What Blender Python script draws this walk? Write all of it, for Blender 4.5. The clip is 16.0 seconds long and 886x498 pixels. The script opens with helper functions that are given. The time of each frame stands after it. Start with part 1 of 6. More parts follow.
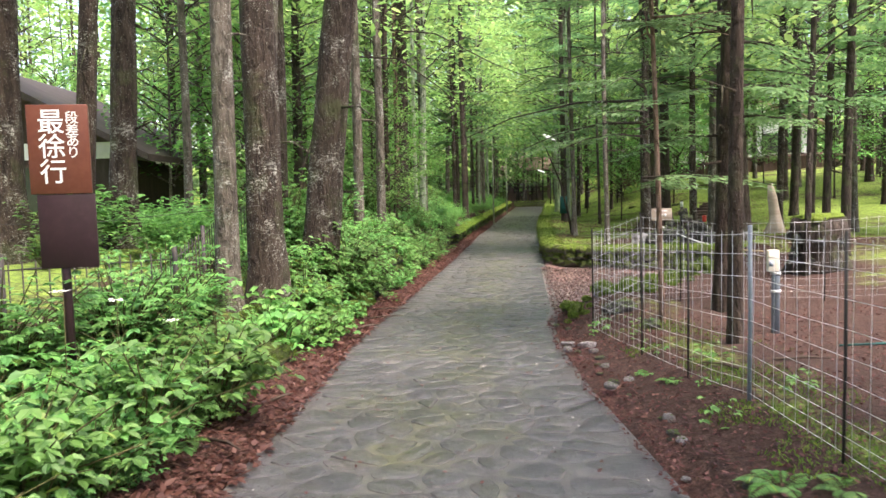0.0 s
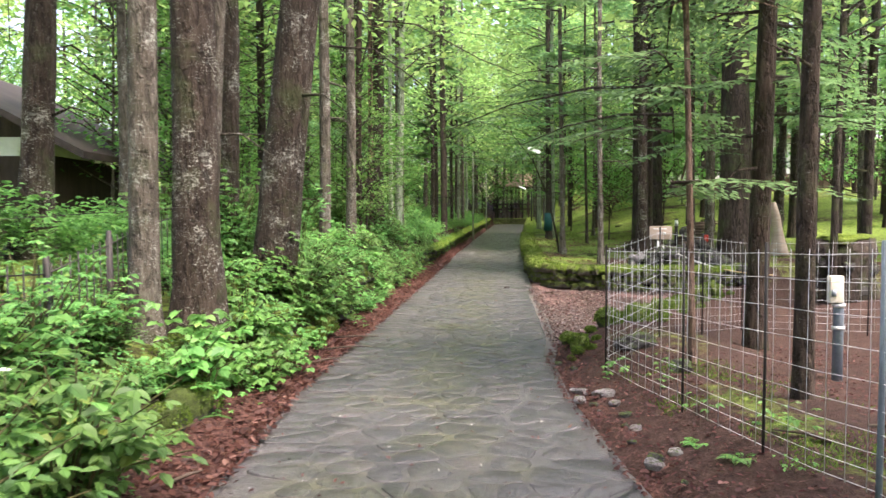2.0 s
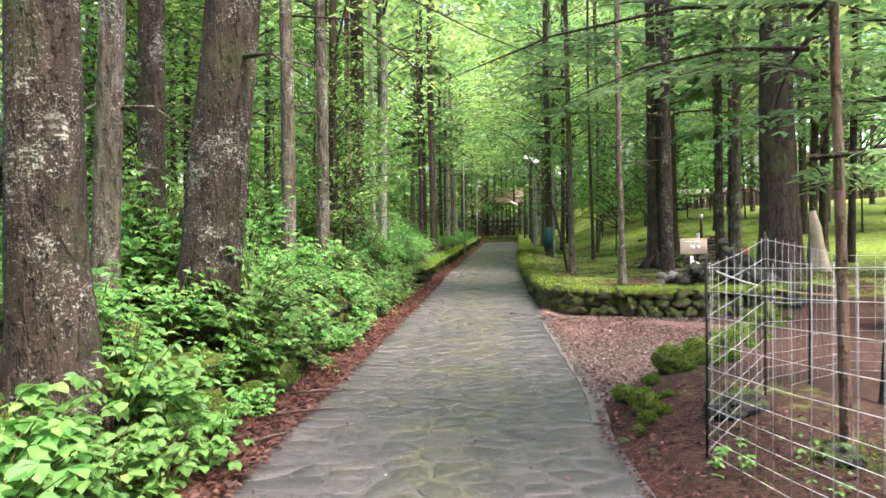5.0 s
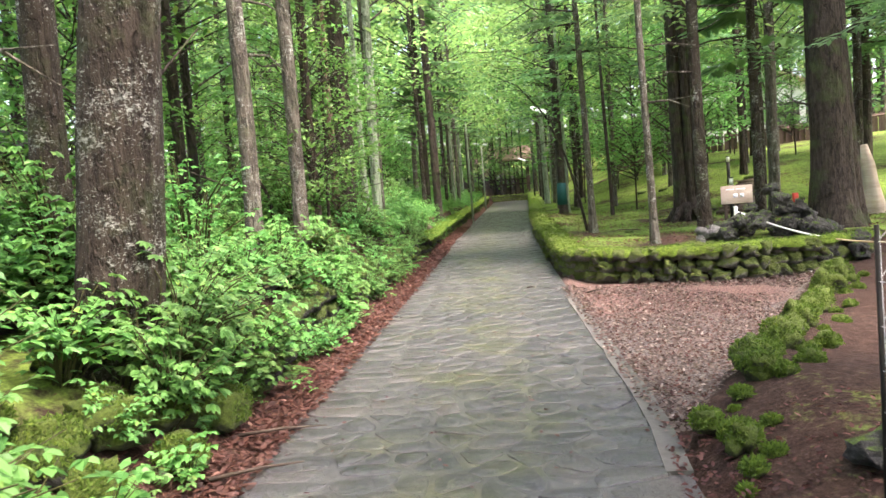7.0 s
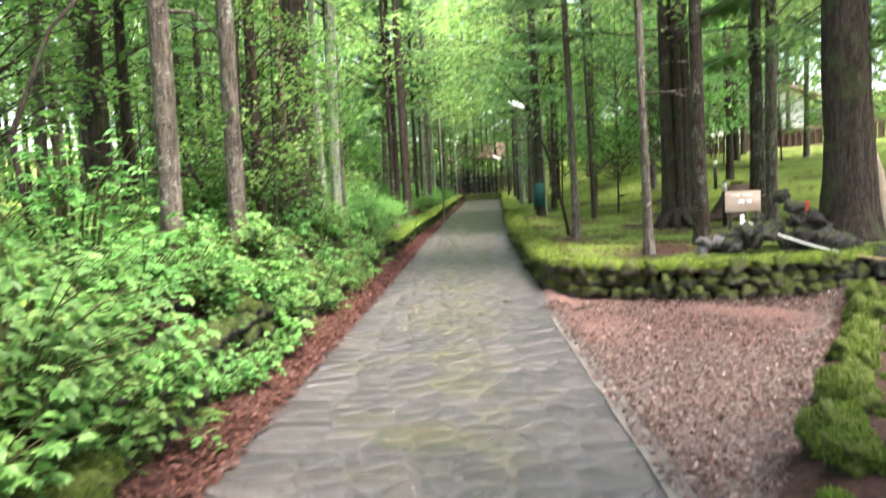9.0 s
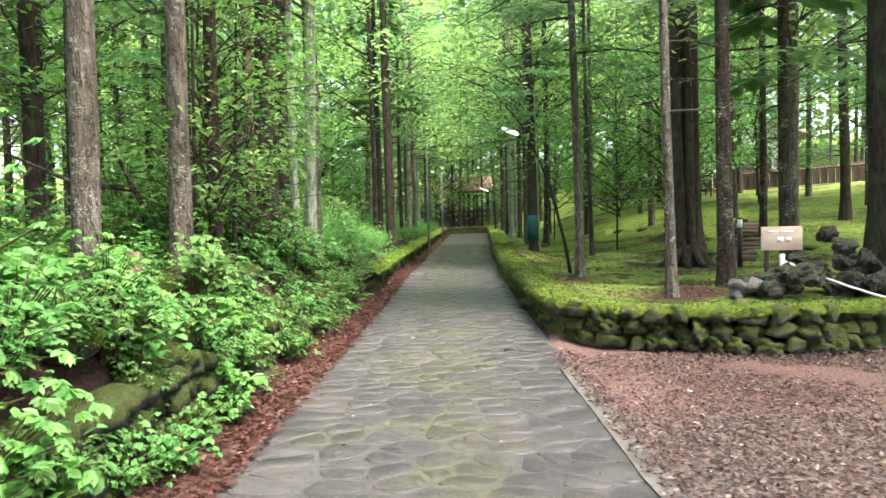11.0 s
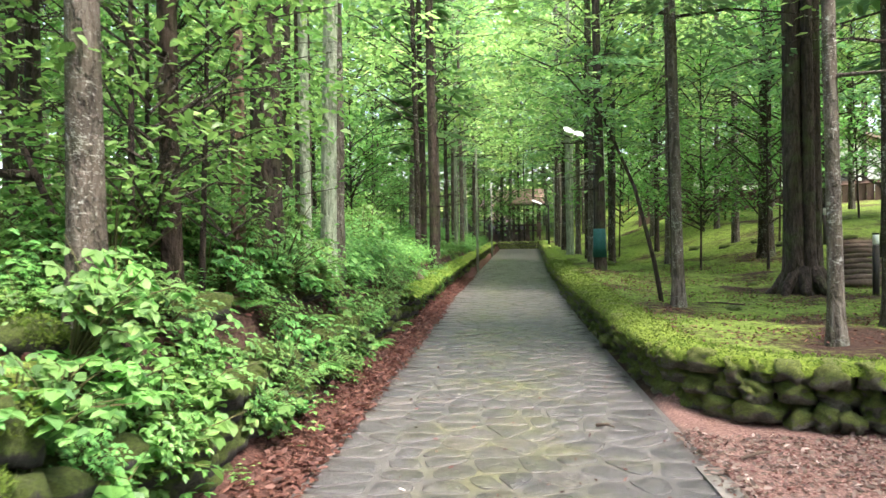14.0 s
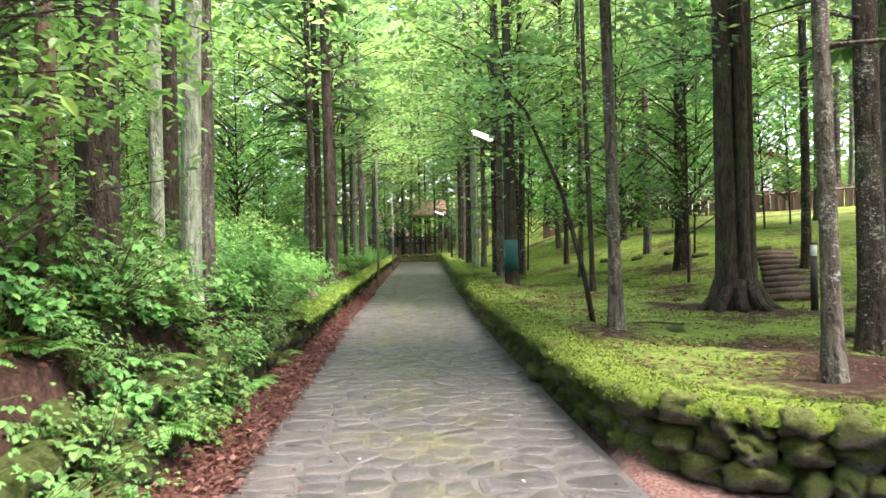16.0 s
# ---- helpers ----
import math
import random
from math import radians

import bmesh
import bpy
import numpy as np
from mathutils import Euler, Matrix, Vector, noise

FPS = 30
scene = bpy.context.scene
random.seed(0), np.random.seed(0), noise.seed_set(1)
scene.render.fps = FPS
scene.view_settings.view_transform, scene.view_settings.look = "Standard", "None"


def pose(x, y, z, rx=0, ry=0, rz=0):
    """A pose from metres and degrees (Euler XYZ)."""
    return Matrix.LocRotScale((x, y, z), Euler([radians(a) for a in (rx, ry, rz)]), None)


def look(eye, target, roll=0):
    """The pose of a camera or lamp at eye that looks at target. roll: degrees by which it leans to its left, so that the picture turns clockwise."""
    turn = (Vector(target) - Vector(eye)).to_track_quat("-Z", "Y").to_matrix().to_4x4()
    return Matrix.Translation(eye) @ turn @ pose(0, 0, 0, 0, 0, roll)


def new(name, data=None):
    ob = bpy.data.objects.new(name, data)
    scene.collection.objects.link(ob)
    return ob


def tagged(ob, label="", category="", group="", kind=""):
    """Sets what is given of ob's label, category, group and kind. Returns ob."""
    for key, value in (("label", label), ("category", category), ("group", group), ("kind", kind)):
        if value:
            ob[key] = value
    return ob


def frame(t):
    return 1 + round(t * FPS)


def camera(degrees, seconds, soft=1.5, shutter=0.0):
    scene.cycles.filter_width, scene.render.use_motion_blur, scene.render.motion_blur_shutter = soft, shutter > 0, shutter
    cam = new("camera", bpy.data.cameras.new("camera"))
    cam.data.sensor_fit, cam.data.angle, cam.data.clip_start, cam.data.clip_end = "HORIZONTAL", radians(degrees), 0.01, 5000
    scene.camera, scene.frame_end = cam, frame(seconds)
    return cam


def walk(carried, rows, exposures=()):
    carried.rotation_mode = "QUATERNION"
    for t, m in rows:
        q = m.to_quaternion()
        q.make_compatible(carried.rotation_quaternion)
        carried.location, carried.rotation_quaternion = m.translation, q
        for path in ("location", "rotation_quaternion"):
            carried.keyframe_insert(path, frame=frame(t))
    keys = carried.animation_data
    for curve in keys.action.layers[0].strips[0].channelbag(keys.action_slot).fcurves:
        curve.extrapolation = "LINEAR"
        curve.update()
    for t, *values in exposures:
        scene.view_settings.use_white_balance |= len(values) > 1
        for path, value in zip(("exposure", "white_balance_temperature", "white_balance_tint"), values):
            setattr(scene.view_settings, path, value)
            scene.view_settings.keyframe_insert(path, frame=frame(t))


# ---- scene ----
cam = camera(60.6, 16.0, soft=1.5, shutter=0.4)
PATH = [
    (0, (0.723, -0.807, 1.897), (0.518, 1.177, 1.743), -1.5),
    (0.5, (0.659, -0.357, 1.849), (0.452, 1.628, 1.727), -0.7),
    (1, (0.589, 0.119, 1.829), (0.42, 2.109, 1.731), -0.7),
    (1.5, (0.553, 0.593, 1.797), (0.379, 2.583, 1.696), -0.5),
    (2, (0.52, 1.015, 1.765), (0.378, 3.007, 1.655), -0.3),
    (2.5, (0.49, 1.457, 1.735), (0.452, 3.453, 1.604), -0.8),
    (3, (0.497, 1.953, 1.695), (0.505, 3.947, 1.532), 0.1),
    (3.5, (0.451, 2.381, 1.69), (0.466, 4.379, 1.594), 0.7),
    (4, (0.343, 2.849, 1.698), (0.363, 4.849, 1.675), -0.2),
    (4.5, (0.272, 3.307, 1.638), (0.199, 5.306, 1.612), 0.4),
    (5, (0.223, 3.722, 1.608), (0.116, 5.718, 1.55), -0.9),
    (5.2, (0.207, 3.905, 1.605), (0.091, 5.901, 1.546), -1.6),
    (7.3, (0.245, 5.855, 1.665), (0.105, 7.842, 1.491), -4.8),
    (7.5, (0.228, 5.962, 1.693), (0.083, 7.949, 1.508), -4.7),
    (8, (0.242, 6.39, 1.666), (0.082, 8.369, 1.43), -4.4),
    (8.5, (0.181, 6.831, 1.69), (0.045, 8.806, 1.407), -4.9),
    (9, (0.219, 7.273, 1.629), (0.156, 9.265, 1.46), -3.0),
    (9.2, (0.202, 7.505, 1.63), (0.165, 9.503, 1.544), -1.9),
    (11.3, (-0.004, 9.184, 1.531), (-0.015, 11.182, 1.45), -1.5),
    (11.5, (-0.049, 9.432, 1.538), (-0.07, 11.431, 1.467), -1.3),
    (12, (-0.053, 9.87, 1.509), (-0.158, 11.866, 1.445), -2.8),
    (12.5, (-0.021, 10.307, 1.525), (-0.149, 12.302, 1.464), -2.3),
    (13, (-0.047, 10.755, 1.504), (-0.215, 12.746, 1.424), -2.7),
    (13.5, (-0.07, 11.167, 1.492), (-0.2, 13.161, 1.405), -2.4),
    (14, (-0.074, 11.62, 1.487), (-0.207, 13.615, 1.446), -1.0),
    (14.5, (-0.109, 12.07, 1.454), (-0.18, 14.068, 1.39), -0.6),
    (15, (-0.12, 12.479, 1.442), (-0.07, 14.477, 1.375), -0.2),
    (15.5, (-0.119, 12.885, 1.462), (-0.01, 14.882, 1.42), -0.6),
    (16, (-0.153, 13.306, 1.465), (-0.021, 15.301, 1.453), -1.2),
]
EXPOSURE = [(0.0, 2.66, 6950, 23), (2.5, 2.72, 6950, 23), (5.0, 2.95, 6950, 21), (9.2, 3.2, 6900, 21), (11.3, 3.02, 6800, 16), (13.5, 3.07, 6800, 17), (16.0, 3.26, 6950, 23)]
walk(cam, [(t, look(eye, aim, roll)) for t, eye, aim, roll in PATH], EXPOSURE)

# ---- daylight: an overcast sky over the wood ----
world = bpy.data.worlds.new("overcast_sky")
scene.world = world
world.use_nodes = True
wn = world.node_tree.nodes
sky = wn.new("ShaderNodeTexSky")
sky.sky_type, sky.sun_disc = "NISHITA", False
sky.sun_elevation, sky.sun_rotation, sky.dust_density, sky.air_density = radians(66), radians(125), 4.0, 1.0
world.node_tree.links.new(sky.outputs[0], wn["Background"].inputs[0])
wn["Background"].inputs[1].default_value = 0.15
sun = new("sun", bpy.data.lights.new("sun", "SUN"))
sun.data.energy, sun.data.angle, sun.data.color = 1.5, radians(25), (1.0, 0.96, 0.9)
sun.matrix_world = look((0, 0, 30), (-3.5, 2.5, 21))


# ---- materials ----
def shader(name, rough=0.85, spec=0.3):
    m = bpy.data.materials.new(name)
    m.use_nodes = True
    t = m.node_tree
    b = t.nodes["Principled BSDF"]
    b.inputs["Roughness"].default_value = rough
    b.inputs["Specular IOR Level"].default_value = spec
    return m, t, b


def node(t, kind, values=(), operation="", data_type="", layer_name=""):
    n = t.nodes.new(kind)
    if operation:
        n.operation = operation
    if data_type:
        n.data_type = data_type
    if layer_name:
        n.layer_name = layer_name
    for key, value in values:
        n.inputs[key].default_value = value
    return n


def coords(t, stretch=(1, 1, 1)):
    c = node(t, "ShaderNodeTexCoord")
    g = node(t, "ShaderNodeMapping", [("Scale", stretch)])
    t.links.new(c.outputs["Object"], g.inputs[0])
    return g.outputs[0]


def noise_out(t, vec, scale, detail=6, rough=0.6):
    n = node(t, "ShaderNodeTexNoise", [("Scale", scale), ("Detail", detail), ("Roughness", rough)])
    t.links.new(vec, n.inputs["Vector"])
    return n.outputs[0]


def ramp(t, fac, stops):
    r = node(t, "ShaderNodeValToRGB")
    while len(r.color_ramp.elements) < len(stops):
        r.color_ramp.elements.new(0.5)
    for e, (p, c) in zip(r.color_ramp.elements, stops):
        e.position, e.color = p, (*c, 1) if len(c) == 3 else c
    t.links.new(fac, r.inputs[0])
    return r.outputs[0]


def mix(t, fac, a, b):
    n = node(t, "ShaderNodeMix", data_type="RGBA")
    for value, socket in ((fac, n.inputs[0]), (a, n.inputs[6]), (b, n.inputs[7])):
        if isinstance(value, (tuple, float, int)):
            socket.default_value = (*value, 1) if isinstance(value, tuple) else value
        else:
            t.links.new(value, socket)
    return n.outputs[2]


def maths(t, op, a, b=0.5, c=0.0):
    n = node(t, "ShaderNodeMath", operation=op)
    for value, socket in zip((a, b, c), n.inputs):
        if isinstance(value, (float, int)):
            socket.default_value = value
        else:
            t.links.new(value, socket)
    return n.outputs[0]


def bump(t, b, height, strength=0.5, distance=0.02):
    n = node(t, "ShaderNodeBump", [("Strength", strength), ("Distance", distance)])
    t.links.new(height, n.inputs["Height"])
    t.links.new(n.outputs[0], b.inputs["Normal"])


def grey(v):
    return (v, v, v)


def step_mask(t, fac, lo, hi):
    return ramp(t, fac, [(lo, grey(0)), (hi, grey(1))])


def rough_mat(name, dark, mid, light, scale=8, rough=0.85, strength=0.5, distance=0.02, stretch=(1, 1, 1), spec=0.3):
    """A plain weathered surface: large stains, fine grain and relief."""
    m, t, b = shader(name, rough, spec)
    v = coords(t, stretch)
    big, fine = noise_out(t, v, scale * 0.25, 3), noise_out(t, v, scale * 3, 8, 0.7)
    both = maths(t, "ADD", maths(t, "MULTIPLY", big, 0.55), maths(t, "MULTIPLY", fine, 0.45))
    t.links.new(ramp(t, both, [(0.32, dark), (0.5, mid), (0.68, light)]), b.inputs["Base Color"])
    bump(t, b, fine, strength, distance)
    return m


def leaf_mat(name, dark, light, warm, gloss=0.45):
    """Thin leaves: each one with a green of its own, partly letting light through."""
    m, t, b = shader(name, gloss, 0.35)
    geo = node(t, "ShaderNodeNewGeometry")
    info = node(t, "ShaderNodeObjectInfo")
    col = ramp(t, geo.outputs["Random Per Island"], [(0.0, dark), (0.55, light), (0.9, light), (1.0, warm)])
    tint = node(t, "ShaderNodeHueSaturation")
    t.links.new(maths(t, "MULTIPLY_ADD", info.outputs["Random"], 0.03, 0.485), tint.inputs["Hue"])
    t.links.new(maths(t, "MULTIPLY_ADD", info.outputs["Random"], 0.5, 0.75), tint.inputs["Value"])
    t.links.new(col, tint.inputs["Color"])
    t.links.new(tint.outputs[0], b.inputs["Base Color"])
    thin = node(t, "ShaderNodeBsdfTranslucent")
    t.links.new(tint.outputs[0], thin.inputs[0])
    add = node(t, "ShaderNodeMixShader", [(0, 0.48)])
    t.links.new(b.outputs[0], add.inputs[1])
    t.links.new(thin.outputs[0], add.inputs[2])
    t.links.new(add.outputs[0], t.nodes["Material Output"].inputs[0])
    return m


def bark_mat(name, dark, mid, light, lichen=0.62, spot=(0.42, 0.43, 0.38), moss=0.5):
    """Ridged bark with flecks of lichen in patches and a green film of moss."""
    m, t, b = shader(name, 0.9, 0.2)
    v, g = coords(t, (1, 1, 0.16)), coords(t)
    ridges, plates, fine = noise_out(t, v, 30, 6, 0.7), noise_out(t, v, 7, 4, 0.6), noise_out(t, g, 70, 4)
    both = maths(t, "ADD", maths(t, "MULTIPLY", ridges, 0.6), maths(t, "MULTIPLY", plates, 0.4))
    col = ramp(t, both, [(0.36, dark), (0.5, mid), (0.66, light)])
    area = maths(t, "MULTIPLY_ADD", noise_out(t, g, 3.2, 3), 0.3, -0.15)
    area = maths(t, "MULTIPLY", area, 1.5)
    specks = step_mask(t, maths(t, "ADD", noise_out(t, g, 55, 3, 0.75), area), lichen + 0.05, lichen + 0.09)
    col = mix(t, maths(t, "MULTIPLY", specks, 0.6), col, spot)
    wide = coords(t, (1, 1, 2.6))
    blots = step_mask(t, maths(t, "ADD", noise_out(t, wide, 13, 6, 0.8), area), lichen + 0.05, lichen + 0.09)
    col = mix(t, maths(t, "MULTIPLY", blots, 0.75), col, spot)
    plate = step_mask(t, noise_out(t, coords(t, (1, 1, 0.4)), 16, 3, 0.6), 0.4, 0.5)
    col = mix(t, maths(t, "MULTIPLY_ADD", plate, -0.55, 0.55), col, dark)
    patch = step_mask(t, noise_out(t, g, 2.2, 4), 0.52, 0.66)
    col = mix(t, maths(t, "MULTIPLY", patch, moss), col, (0.06, 0.08, 0.03))
    t.links.new(col, b.inputs["Base Color"])
    relief = maths(t, "ADD", maths(t, "ADD", both, maths(t, "MULTIPLY", plate, 0.35)), maths(t, "MULTIPLY", fine, 0.25))
    bump(t, b, relief, 1.0, 0.06)
    return m


def stone_mat(name, dark, mid, light, moss=0.55, green=(0.1, 0.17, 0.02), rough=0.8):
    """Weathered stone with moss lying on what faces up."""
    m, t, b = shader(name, rough, 0.35)
    v = coords(t)
    geo = node(t, "ShaderNodeNewGeometry")
    info = node(t, "ShaderNodeObjectInfo")
    split = node(t, "ShaderNodeSeparateXYZ")
    t.links.new(geo.outputs["Normal"], split.inputs[0])
    fine, big = noise_out(t, v, 9, 8, 0.75), noise_out(t, v, 3.5, 5)
    col = ramp(t, fine, [(0.3, dark), (0.5, mid), (0.72, light)])
    shade = node(t, "ShaderNodeHueSaturation")
    t.links.new(maths(t, "MULTIPLY_ADD", info.outputs["Random"], 0.6, 0.7), shade.inputs["Value"])
    t.links.new(col, shade.inputs["Color"])
    grow = maths(t, "ADD", maths(t, "MULTIPLY", split.outputs[2], 0.45), big)
    mask = step_mask(t, grow, 1.02 - moss, 1.2 - moss)
    pile = ramp(t, noise_out(t, v, 14, 9, 0.85), [(0.36, tuple(c * 0.3 for c in green)), (0.52, tuple(c * 0.75 for c in green)), (0.66, tuple(c * 1.25 for c in green))])
    t.links.new(mix(t, mask, shade.outputs[0], pile), b.inputs["Base Color"])
    bump(t, b, maths(t, "ADD", maths(t, "ADD", fine, big), maths(t, "MULTIPLY", noise_out(t, v, 110, 2), 0.4)), 1.0, 0.06)
    return m


LEAF_BRIGHT = leaf_mat("bright_leaf", (0.055, 0.16, 0.035), (0.16, 0.355, 0.09), (0.25, 0.43, 0.11))
LEAF_MOSS = leaf_mat("moss_sprig", (0.045, 0.08, 0.015), (0.12, 0.2, 0.03), (0.2, 0.28, 0.04), 0.8)
LEAF_MID = leaf_mat("mid_leaf", (0.05, 0.14, 0.035), (0.13, 0.29, 0.07), (0.25, 0.35, 0.07))
LEAF_BLUE = leaf_mat("cool_leaf", (0.045, 0.14, 0.04), (0.135, 0.32, 0.085), (0.25, 0.42, 0.11), 0.55)
LEAF_DARK = leaf_mat("fir_spray", (0.07, 0.16, 0.06), (0.16, 0.31, 0.12), (0.24, 0.4, 0.15), 0.55)
# paler than the near leaves: haze and light of the distance put into the colour
LEAF_HAZED = leaf_mat("hazed_far_leaf", (0.14, 0.28, 0.075), (0.3, 0.49, 0.15), (0.44, 0.58, 0.19), 0.7)
LEAF_DEAD = leaf_mat("dead_leaf", (0.04, 0.018, 0.014), (0.13, 0.058, 0.043), (0.3, 0.17, 0.13), 0.6)
BARK = bark_mat("fir_bark", (0.014, 0.01, 0.008), (0.042, 0.031, 0.023), (0.085, 0.066, 0.052), 0.55)
BARK_RED = bark_mat("red_bark", (0.016, 0.011, 0.008), (0.05, 0.035, 0.026), (0.1, 0.074, 0.057), 0.62, moss=0.35)
BARK_GREY = bark_mat("lichen_bark", (0.035, 0.03, 0.024), (0.1, 0.085, 0.068), (0.19, 0.175, 0.145), 0.55, (0.4, 0.42, 0.37), 0.4)
BARK_PALE = bark_mat("pale_bark", (0.12, 0.14, 0.1), (0.26, 0.31, 0.22), (0.42, 0.47, 0.36), 0.58, (0.6, 0.62, 0.55), 0.5)
BARK_DARK = bark_mat("cedar_bark", (0.014, 0.011, 0.009), (0.045, 0.034, 0.027), (0.09, 0.07, 0.056), 0.75, moss=0.6)
BARK_PINK = bark_mat("pine_bark", (0.07, 0.045, 0.033), (0.16, 0.105, 0.078), (0.28, 0.2, 0.155), 0.7, moss=0.1)
STEM = rough_mat("green_stem", (0.03, 0.035, 0.012), (0.06, 0.06, 0.02), (0.1, 0.09, 0.03), 10)
STONE_WALL = stone_mat("mossy_wall_stone", (0.03, 0.028, 0.022), (0.15, 0.142, 0.105), (0.3, 0.285, 0.23), 0.68, (0.17, 0.22, 0.045))
STONE_ROW = stone_mat("bright_moss_stone", (0.02, 0.022, 0.012), (0.05, 0.06, 0.02), (0.1, 0.11, 0.04), 0.72, (0.14, 0.205, 0.025))
STONE_MOSS = stone_mat("moss_covered_stone", (0.012, 0.012, 0.01), (0.035, 0.033, 0.027), (0.08, 0.076, 0.062), 0.68, (0.085, 0.13, 0.018))
STONE_LAVA = stone_mat("lava_rock", (0.014, 0.013, 0.013), (0.06, 0.056, 0.053), (0.16, 0.15, 0.145), 0.26)
STONE_WHITE = stone_mat("pale_rock", (0.08, 0.075, 0.075), (0.3, 0.28, 0.28), (0.55, 0.52, 0.52), 0.15)
MOSS = stone_mat("thick_moss", (0.035, 0.035, 0.018), (0.08, 0.09, 0.025), (0.13, 0.14, 0.04), 0.66, (0.2, 0.3, 0.035), 1.0)
CONCRETE = rough_mat("worn_concrete", (0.06, 0.058, 0.05), (0.105, 0.102, 0.092), (0.16, 0.156, 0.142), 6, 0.8, 0.4, 0.01)
WIRE = rough_mat("galvanised_wire", (0.32, 0.33, 0.34), (0.5, 0.51, 0.52), (0.62, 0.62, 0.62), 20, 0.45, 0.1, 0.001, spec=0.6)
STEEL = rough_mat("grey_post_paint", (0.08, 0.1, 0.12), (0.14, 0.17, 0.2), (0.2, 0.23, 0.26), 10, 0.5, 0.1, 0.002, spec=0.5)
IRON = rough_mat("dark_iron", (0.008, 0.008, 0.008), (0.02, 0.018, 0.016), (0.045, 0.035, 0.03), 14, 0.6, 0.2, 0.003)
SIGN_BROWN = rough_mat("sign_brown", (0.075, 0.022, 0.012), (0.11, 0.034, 0.02), (0.14, 0.05, 0.03), 5, 0.5, 0.1, 0.003)
SIGN_DARK = rough_mat("sign_plum", (0.012, 0.005, 0.007), (0.022, 0.009, 0.012), (0.04, 0.018, 0.02), 5, 0.5, 0.1, 0.003)
WHITE_PAINT = rough_mat("white_paint", (0.6, 0.6, 0.58), (0.75, 0.75, 0.73), (0.82, 0.82, 0.8), 6, 0.5, 0.1, 0.003)
CREAM = rough_mat("cream_plastic", (0.5, 0.46, 0.38), (0.62, 0.58, 0.48), (0.7, 0.66, 0.56), 6, 0.5, 0.1, 0.002)
BOARD = rough_mat("weathered_board", (0.3, 0.22, 0.17), (0.45, 0.35, 0.28), (0.55, 0.46, 0.38), 8, 0.8, 0.3, 0.004, (1, 1, 6))
TEXT_DARK = rough_mat("faded_ink", (0.2, 0.13, 0.1), (0.24, 0.16, 0.12), (0.3, 0.2, 0.15), 9)
DARK_WOOD = rough_mat("dark_timber", (0.018, 0.011, 0.008), (0.04, 0.026, 0.019), (0.075, 0.05, 0.038), 9, 0.75, 0.4, 0.005, (4, 4, 0.6))
LOG = rough_mat("rotting_log", (0.025, 0.017, 0.012), (0.07, 0.05, 0.037), (0.14, 0.11, 0.085), 9, 0.9, 0.6, 0.01)
PLASTER = rough_mat("white_plaster", (0.55, 0.54, 0.5), (0.68, 0.67, 0.63), (0.76, 0.75, 0.72), 4, 0.85, 0.1, 0.004)
ROOF = rough_mat("brown_roof", (0.02, 0.015, 0.013), (0.04, 0.03, 0.026), (0.07, 0.055, 0.048), 6, 0.7, 0.2, 0.01)
ROOF_PINK = rough_mat("faded_red_roof", (0.22, 0.13, 0.11), (0.36, 0.24, 0.2), (0.48, 0.36, 0.31), 5, 0.7, 0.2, 0.01)
WALL_BROWN = rough_mat("brown_fence_board", (0.045, 0.028, 0.022), (0.085, 0.055, 0.043), (0.13, 0.09, 0.072), 5, 0.85, 0.3, 0.01, (3, 3, 0.5))
TEAL = rough_mat("teal_tree_wrap", (0.002, 0.03, 0.03), (0.004, 0.055, 0.05), (0.01, 0.085, 0.078), 7, 0.8, 0.2, 0.004)
ROPE_WHITE = rough_mat("white_rope", (0.55, 0.55, 0.52), (0.7, 0.7, 0.67), (0.8, 0.8, 0.76), 30, 0.8, 0.4, 0.004)
ROPE_YELLOW = rough_mat("yellowed_rope", (0.3, 0.22, 0.1), (0.42, 0.32, 0.17), (0.55, 0.44, 0.26), 30, 0.8, 0.4, 0.004)
RED_BOX = rough_mat("red_box_paint", (0.25, 0.02, 0.012), (0.36, 0.035, 0.02), (0.42, 0.06, 0.04), 8, 0.5)
LAMP_GLOW, lt, lb = shader("lamp_glow", 0.4)
lb.inputs["Base Color"].default_value = (0.8, 0.82, 0.8, 1)
lb.inputs["Emission Color"].default_value = (0.95, 1.0, 0.95, 1)
lb.inputs["Emission Strength"].default_value = 0.22
GLASS_DARK = rough_mat("dark_window", (0.02, 0.025, 0.022), (0.035, 0.04, 0.036), (0.05, 0.055, 0.05), 3, 0.12, 0.0, 0.001, spec=0.6)

# paving: stones and mortar
PAVE, pt, pb = shader("paving_stone", 0.55, 0.55)
pv = coords(pt)
pi = node(pt, "ShaderNodeObjectInfo")
pg = node(pt, "ShaderNodeNewGeometry")
pr = maths(pt, "FRACT", maths(pt, "ADD", pi.outputs["Random"], pg.outputs["Random Per Island"]))
stone_col = ramp(pt, pr, [(0.0, (0.05, 0.05, 0.052)), (0.3, (0.066, 0.066, 0.068)), (0.6, (0.08, 0.079, 0.078)), (0.85, (0.094, 0.09, 0.085)), (1.0, (0.11, 0.098, 0.09))])
pw = node(pt, "ShaderNodeSeparateXYZ")
pt.links.new(pg.outputs["Position"], pw.inputs[0])
pfine = noise_out(pt, pg.outputs["Position"], 26, 8, 0.7)
stone_col = mix(pt, maths(pt, "MULTIPLY", pfine, 0.75), stone_col, (0.05, 0.05, 0.05))


